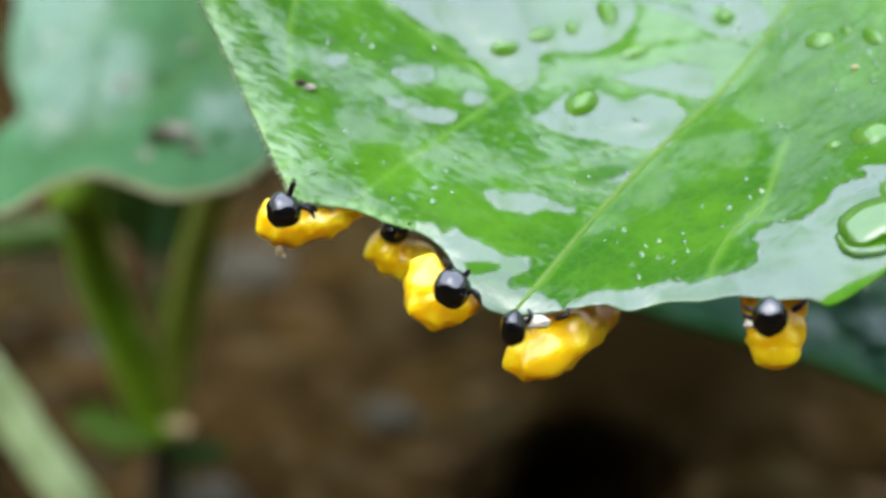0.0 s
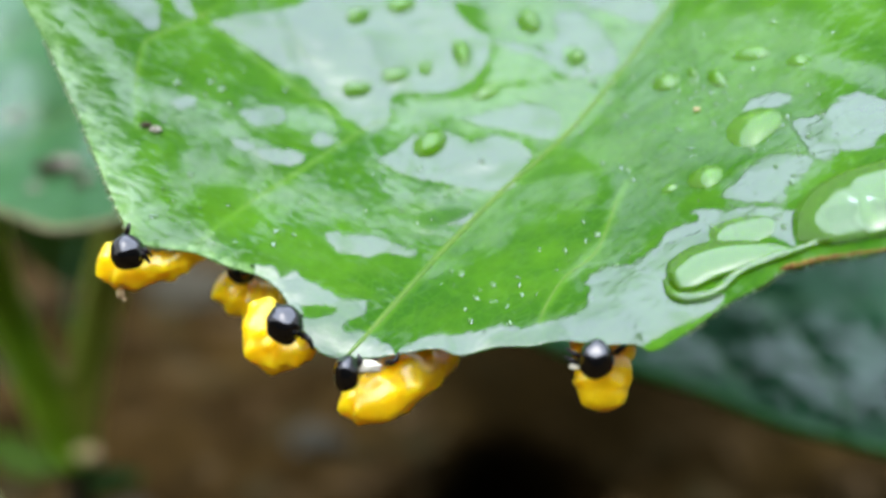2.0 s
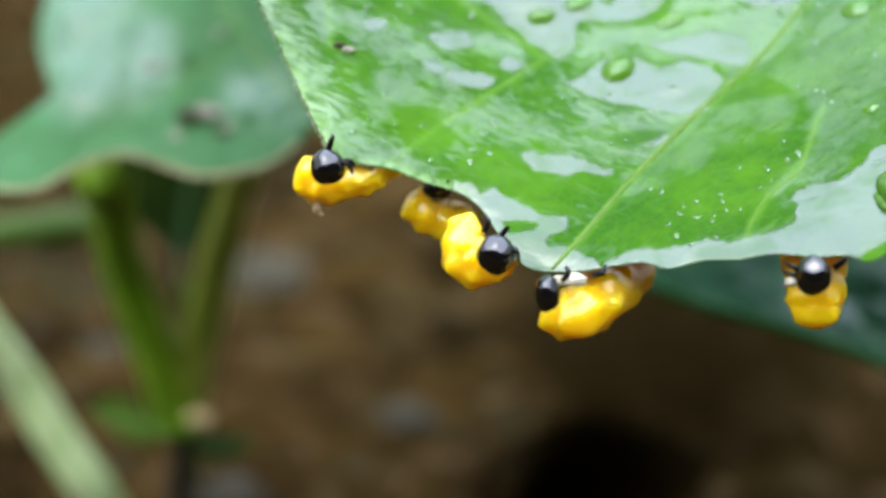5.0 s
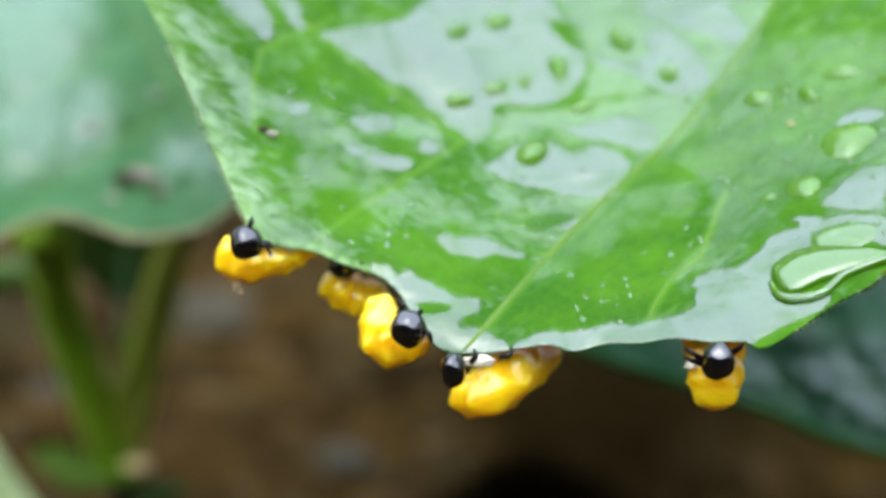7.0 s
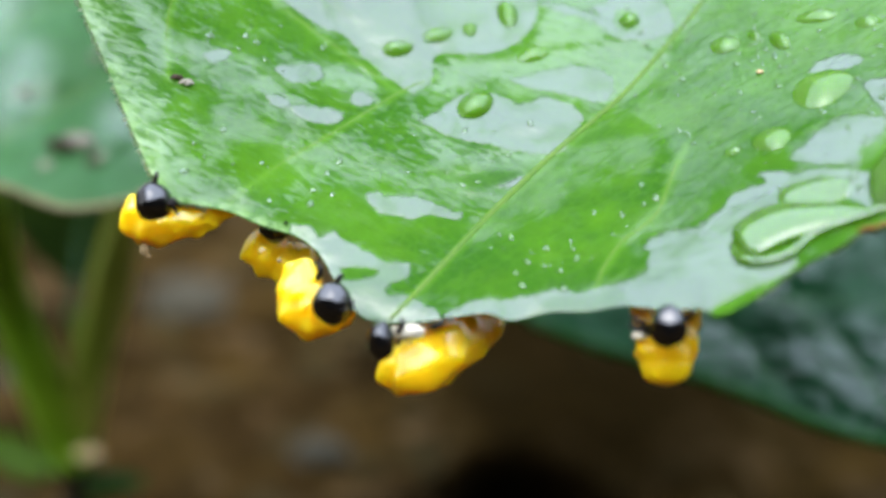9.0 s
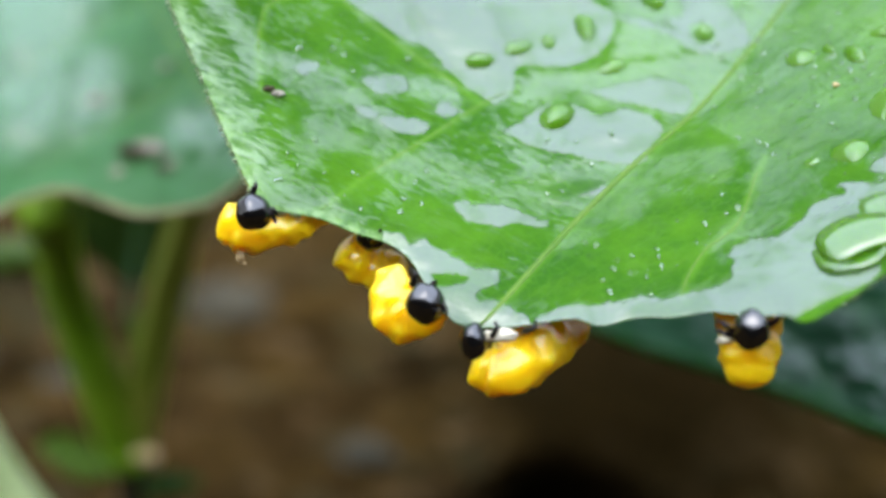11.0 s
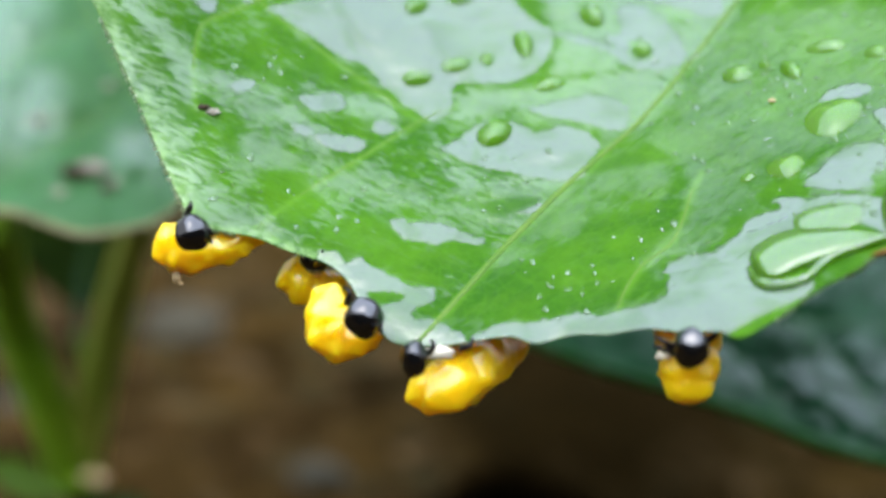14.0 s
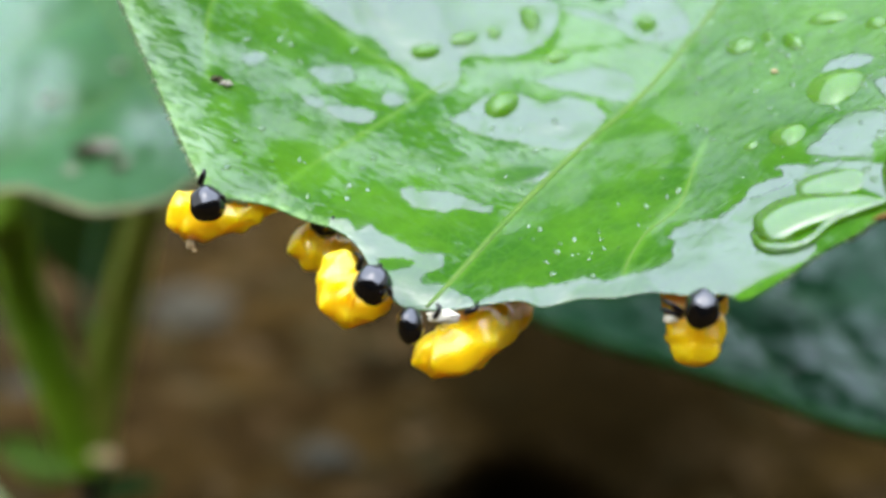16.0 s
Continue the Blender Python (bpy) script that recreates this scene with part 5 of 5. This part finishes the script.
    walk(LARVAE[1], [
        (0.0, pose(-0.00613, 0.00331, 0.05113)),
        (1.5, pose(-0.00602, 0.00333, 0.05118)),
        (3.5, pose(-0.00593, 0.00333, 0.05120)),
        (4.2, pose(-0.00601, 0.00335, 0.05123)),
        (7.0, pose(-0.00628, 0.00337, 0.05129)),
        (7.5, pose(-0.00634, 0.00338, 0.05133)),
        (9.0, pose(-0.00608, 0.00337, 0.05131)),
        (12.5, pose(-0.00582, 0.00335, 0.05125)),
        (13.0, pose(-0.00571, 0.00334, 0.05120)),
        (14.5, pose(-0.00567, 0.00334, 0.05120)),
        (16.0, pose(-0.00568, 0.00336, 0.05126)),
    ])
    walk(HEADS[1], [
        (0.0, pose(0.00065, -0.00081, 0.00106, 1.8, 4.3, 3.3)),
        (1.5, pose(0.00071, -0.00079, 0.00112, 1.0, 5.3, 4.1)),
        (3.5, pose(0.00084, -0.00081, 0.00108, 1.6, 7.6, 5.9)),
        (4.2, pose(0.00094, -0.00079, 0.00111, 1.1, 9.4, 7.3)),
        (7.0, pose(0.00039, -0.00077, 0.00117, 0.5, -0.4, -0.3)),
        (7.5, pose(0.00027, -0.00075, 0.00123, -0.3, -2.5, -2.0)),
        (9.0, pose(0.00076, -0.00076, 0.00119, 0.2, 6.3, 4.9)),
        (12.5, pose(0.00096, -0.00079, 0.00111, 1.2, 9.8, 7.6)),
        (13.0, pose(0.00090, -0.00080, 0.00110, 1.3, 8.8, 6.8)),
        (14.5, pose(0.00102, -0.00081, 0.00106, 1.7, 10.8, 8.4)),
        (16.0, pose(0.00095, -0.00078, 0.00114, 0.8, 9.7, 7.5)),
    ])
    walk(LARVAE[2], [
        (0.0, pose(-0.00391, -0.00068, 0.05112)),
        (1.5, pose(-0.00391, -0.00068, 0.05112)),
        (2.0, pose(-0.00391, -0.00068, 0.05112)),
        (3.5, pose(-0.00391, -0.00068, 0.05112)),
        (4.0, pose(-0.00391, -0.00068, 0.05112)),
        (4.2, pose(-0.00391, -0.00068, 0.05112)),
        (6.3, pose(-0.00391, -0.00068, 0.05112)),
        (6.5, pose(-0.00391, -0.00068, 0.05112)),
        (7.0, pose(-0.00391, -0.00068, 0.05112)),
        (7.5, pose(-0.00391, -0.00068, 0.05112)),
        (8.0, pose(-0.00391, -0.00068, 0.05112)),
        (8.5, pose(-0.00391, -0.00068, 0.05112)),
        (9.0, pose(-0.00391, -0.00068, 0.05112)),
        (9.5, pose(-0.00391, -0.00068, 0.05112)),
        (9.7, pose(-0.00391, -0.00068, 0.05112)),
        (12.5, pose(-0.00391, -0.00068, 0.05112)),
        (13.0, pose(-0.00391, -0.00068, 0.05112)),
        (13.5, pose(-0.00391, -0.00068, 0.05112)),
        (14.0, pose(-0.00391, -0.00068, 0.05112)),
        (14.5, pose(-0.00391, -0.00068, 0.05112)),
        (15.0, pose(-0.00391, -0.00068, 0.05112)),
        (16.0, pose(-0.00391, -0.00068, 0.05112)),
    ])
    walk(HEADS[2], [
        (0.0, pose(0.00113, -0.00261, 0.00049, -2.2, -3.9, -3.0)),
        (0.5, pose(0.00125, -0.00263, 0.00044, -1.6, -1.8, -1.4)),
        (1.0, pose(0.00117, -0.00271, 0.00024, 0.9, -3.1, -2.4)),
        (1.5, pose(0.00102, -0.00258, 0.00060, -3.5, -5.8, -4.5)),
        (2.0, pose(0.00116, -0.00248, 0.00086, -6.6, -3.4, -2.6)),
        (2.5, pose(0.00101, -0.00257, 0.00061, -3.6, -6.0, -4.7)),
        (3.0, pose(0.00102, -0.00264, 0.00043, -1.4, -5.8, -4.5)),
        (3.5, pose(0.00136, -0.00274, 0.00014, 2.0, 0.2, 0.2)),
        (4.0, pose(0.00152, -0.00274, 0.00014, 2.0, 3.2, 2.5)),
        (4.2, pose(0.00135, -0.00276, 0.00010, 2.5, 0.0, 0.0)),
        (6.3, pose(0.00140, -0.00270, 0.00026, 0.6, 0.9, 0.7)),
        (6.5, pose(0.00139, -0.00264, 0.00043, -1.5, 0.8, 0.6)),
        (7.0, pose(0.00131, -0.00263, 0.00044, -1.6, -0.6, -0.5)),
        (7.5, pose(0.00135, -0.00268, 0.00031, -0.0, 0.0, 0.0)),
        (8.0, pose(0.00141, -0.00259, 0.00055, -2.9, 1.1, 0.9)),
        (8.5, pose(0.00151, -0.00263, 0.00045, -1.7, 2.9, 2.3)),
        (9.0, pose(0.00150, -0.00275, 0.00013, 2.1, 2.8, 2.2)),
        (9.5, pose(0.00144, -0.00275, 0.00011, 2.3, 1.7, 1.3)),
        (12.0, pose(0.00154, -0.00262, 0.00047, -1.9, 3.5, 2.7)),
        (12.5, pose(0.00167, -0.00266, 0.00035, -0.6, 5.8, 4.5)),
        (13.0, pose(0.00166, -0.00269, 0.00029, 0.2, 5.6, 4.3)),
        (13.5, pose(0.00164, -0.00269, 0.00028, 0.3, 5.3, 4.1)),
        (14.0, pose(0.00162, -0.00261, 0.00051, -2.5, 4.9, 3.8)),
        (14.5, pose(0.00157, -0.00264, 0.00043, -1.5, 4.1, 3.2)),
        (15.0, pose(0.00154, -0.00272, 0.00021, 1.2, 3.6, 2.8)),
        (15.5, pose(0.00162, -0.00268, 0.00031, -0.0, 5.0, 3.9)),
        (16.0, pose(0.00154, -0.00264, 0.00042, -1.3, 3.6, 2.8)),
    ])
    walk(LARVAE[3], [
        (0.0, pose(0.00028, -0.00293, 0.04823)),
        (1.5, pose(0.00026, -0.00294, 0.04822)),
        (2.0, pose(0.00026, -0.00294, 0.04822)),
        (3.5, pose(0.00030, -0.00294, 0.04821)),
        (4.0, pose(0.00033, -0.00295, 0.04820)),
        (4.2, pose(0.00028, -0.00294, 0.04820)),
        (6.3, pose(0.00014, -0.00294, 0.04821)),
        (6.5, pose(0.00008, -0.00294, 0.04821)),
        (7.0, pose(0.00012, -0.00294, 0.04820)),
        (7.5, pose(0.00015, -0.00294, 0.04820)),
        (8.0, pose(0.00016, -0.00294, 0.04821)),
        (8.5, pose(0.00018, -0.00294, 0.04821)),
        (9.0, pose(0.00018, -0.00294, 0.04821)),
        (9.5, pose(0.00016, -0.00294, 0.04822)),
        (9.7, pose(0.00019, -0.00293, 0.04823)),
        (12.0, pose(0.00027, -0.00292, 0.04826)),
        (12.5, pose(0.00032, -0.00291, 0.04828)),
        (13.0, pose(0.00033, -0.00291, 0.04828)),
        (13.5, pose(0.00033, -0.00292, 0.04827)),
        (14.0, pose(0.00029, -0.00292, 0.04827)),
        (15.0, pose(0.00025, -0.00292, 0.04826)),
        (15.5, pose(0.00021, -0.00293, 0.04825)),
        (16.0, pose(0.00014, -0.00292, 0.04827)),
    ])
    walk(HEADS[3], [
        (0.0, pose(-0.00042, -0.00200, 0.00218, -1.1, 0.0, 0.0)),
        (0.5, pose(-0.00031, -0.00202, 0.00213, -0.5, 2.0, 1.6)),
        (1.0, pose(-0.00041, -0.00207, 0.00198, 1.4, 0.1, 0.1)),
        (1.5, pose(-0.00038, -0.00204, 0.00206, 0.4, 0.7, 0.5)),
        (2.0, pose(-0.00023, -0.00200, 0.00218, -1.1, 3.4, 2.6)),
        (2.5, pose(-0.00003, -0.00195, 0.00232, -2.7, 7.0, 5.4)),
        (3.0, pose(-0.00008, -0.00193, 0.00238, -3.4, 6.1, 4.8)),
        (3.5, pose(-0.00034, -0.00198, 0.00222, -1.6, 1.4, 1.1)),
        (4.0, pose(-0.00044, -0.00209, 0.00194, 1.9, -0.4, -0.3)),
        (4.2, pose(-0.00049, -0.00214, 0.00181, 3.4, -1.3, -1.0)),
        (6.5, pose(-0.00061, -0.00211, 0.00189, 2.4, -3.4, -2.6)),
        (7.0, pose(-0.00068, -0.00206, 0.00202, 0.9, -4.6, -3.6)),
        (7.5, pose(-0.00041, -0.00203, 0.00210, -0.0, 0.2, 0.2)),
        (8.0, pose(-0.00041, -0.00205, 0.00203, 0.8, 0.2, 0.1)),
        (8.5, pose(-0.00030, -0.00205, 0.00204, 0.7, 2.2, 1.7)),
        (9.0, pose(-0.00051, -0.00206, 0.00202, 0.9, -1.6, -1.3)),
        (9.5, pose(-0.00050, -0.00208, 0.00197, 1.5, -1.5, -1.2)),
        (9.7, pose(-0.00056, -0.00205, 0.00203, 0.7, -2.6, -2.0)),
        (12.0, pose(-0.00062, -0.00200, 0.00217, -0.9, -3.6, -2.8)),
        (12.5, pose(-0.00050, -0.00199, 0.00222, -1.5, -1.4, -1.1)),
        (13.0, pose(-0.00045, -0.00197, 0.00226, -2.0, -0.6, -0.5)),
        (13.5, pose(-0.00042, -0.00199, 0.00221, -1.4, -0.0, -0.0)),
        (14.0, pose(-0.00043, -0.00201, 0.00216, -0.8, -0.2, -0.2)),
        (14.5, pose(-0.00060, -0.00199, 0.00219, -1.2, -3.3, -2.6)),
        (15.0, pose(-0.00071, -0.00211, 0.00189, 2.5, -5.3, -4.1)),
        (15.5, pose(-0.00084, -0.00211, 0.00189, 2.4, -7.6, -5.9)),
        (16.0, pose(-0.00087, -0.00206, 0.00201, 1.0, -8.1, -6.3)),
    ])
    walk(LARVAE[4], [
        (0.0, pose(0.01137, -0.00338, 0.05030)),
        (0.5, pose(0.01133, -0.00337, 0.05032)),
        (1.0, pose(0.01126, -0.00336, 0.05035)),
        (1.5, pose(0.01119, -0.00334, 0.05039)),
        (2.0, pose(0.01119, -0.00334, 0.05040)),
        (3.5, pose(0.01127, -0.00335, 0.05037)),
        (4.0, pose(0.01132, -0.00336, 0.05034)),
        (4.2, pose(0.01141, -0.00337, 0.05032)),
        (6.3, pose(0.01150, -0.00338, 0.05028)),
        (6.5, pose(0.01151, -0.00339, 0.05026)),
        (7.0, pose(0.01152, -0.00339, 0.05027)),
        (7.5, pose(0.01152, -0.00339, 0.05028)),
        (8.0, pose(0.01147, -0.00338, 0.05030)),
        (8.5, pose(0.01141, -0.00337, 0.05032)),
        (9.0, pose(0.01136, -0.00337, 0.05032)),
        (9.5, pose(0.01134, -0.00337, 0.05032)),
        (9.7, pose(0.01135, -0.00336, 0.05034)),
        (12.0, pose(0.01134, -0.00336, 0.05036)),
        (12.5, pose(0.01133, -0.00335, 0.05036)),
        (13.0, pose(0.01136, -0.00335, 0.05036)),
        (13.5, pose(0.01141, -0.00335, 0.05037)),
        (14.0, pose(0.01148, -0.00335, 0.05038)),
        (14.5, pose(0.01153, -0.00335, 0.05038)),
        (15.0, pose(0.01154, -0.00335, 0.05038)),
        (15.5, pose(0.01155, -0.00335, 0.05038)),
        (16.0, pose(0.01157, -0.00335, 0.05038)),
    ])
    walk(HEADS[4], [
        (0.0, pose(-0.00068, -0.00267, 0.00100, -0.6, -8.5, -6.6)),
        (0.5, pose(-0.00063, -0.00268, 0.00096, -0.1, -7.7, -6.0)),
        (1.0, pose(-0.00051, -0.00272, 0.00087, 1.0, -5.4, -4.2)),
        (1.5, pose(-0.00045, -0.00269, 0.00094, 0.2, -4.4, -3.4)),
        (2.0, pose(-0.00044, -0.00266, 0.00102, -0.8, -4.1, -3.2)),
        (2.5, pose(-0.00053, -0.00272, 0.00087, 1.1, -5.8, -4.5)),
        (3.0, pose(-0.00042, -0.00274, 0.00080, 1.8, -3.9, -3.0)),
        (3.5, pose(-0.00051, -0.00271, 0.00089, 0.9, -5.4, -4.2)),
        (4.0, pose(-0.00067, -0.00272, 0.00085, 1.3, -8.3, -6.4)),
        (4.2, pose(-0.00080, -0.00269, 0.00095, 0.1, -10.6, -8.3)),
        (6.3, pose(-0.00013, -0.00271, 0.00088, 1.0, 1.4, 1.1)),
        (6.5, pose(-0.00026, -0.00270, 0.00092, 0.5, -1.0, -0.8)),
        (7.0, pose(-0.00028, -0.00270, 0.00091, 0.5, -1.2, -1.0)),
        (7.5, pose(-0.00021, -0.00268, 0.00096, -0.0, -0.0, -0.0)),
        (8.0, pose(-0.00010, -0.00269, 0.00093, 0.3, 2.0, 1.5)),
        (8.5, pose(-0.00010, -0.00261, 0.00115, -2.3, 1.9, 1.4)),
        (9.0, pose(-0.00022, -0.00265, 0.00105, -1.1, -0.3, -0.2)),
        (9.5, pose(-0.00014, -0.00268, 0.00096, -0.0, 1.2, 0.9)),
        (9.7, pose(-0.00017, -0.00269, 0.00095, 0.1, 0.7, 0.5)),
        (12.0, pose(-0.00036, -0.00260, 0.00119, -2.7, -2.7, -2.1)),
        (12.5, pose(-0.00024, -0.00264, 0.00109, -1.6, -0.5, -0.4)),
        (13.0, pose(-0.00026, -0.00265, 0.00105, -1.1, -0.9, -0.7)),
        (13.5, pose(-0.00033, -0.00263, 0.00110, -1.7, -2.1, -1.7)),
        (14.0, pose(-0.00029, -0.00267, 0.00100, -0.5, -1.5, -1.2)),
        (14.5, pose(-0.00019, -0.00270, 0.00091, 0.6, 0.3, 0.2)),
        (15.0, pose(-0.00017, -0.00270, 0.00092, 0.5, 0.7, 0.5)),
        (15.5, pose(-0.00007, -0.00267, 0.00101, -0.6, 2.4, 1.9)),
        (16.0, pose(-0.00010, -0.00265, 0.00105, -1.1, 2.0, 1.5)),
    ])


motions()
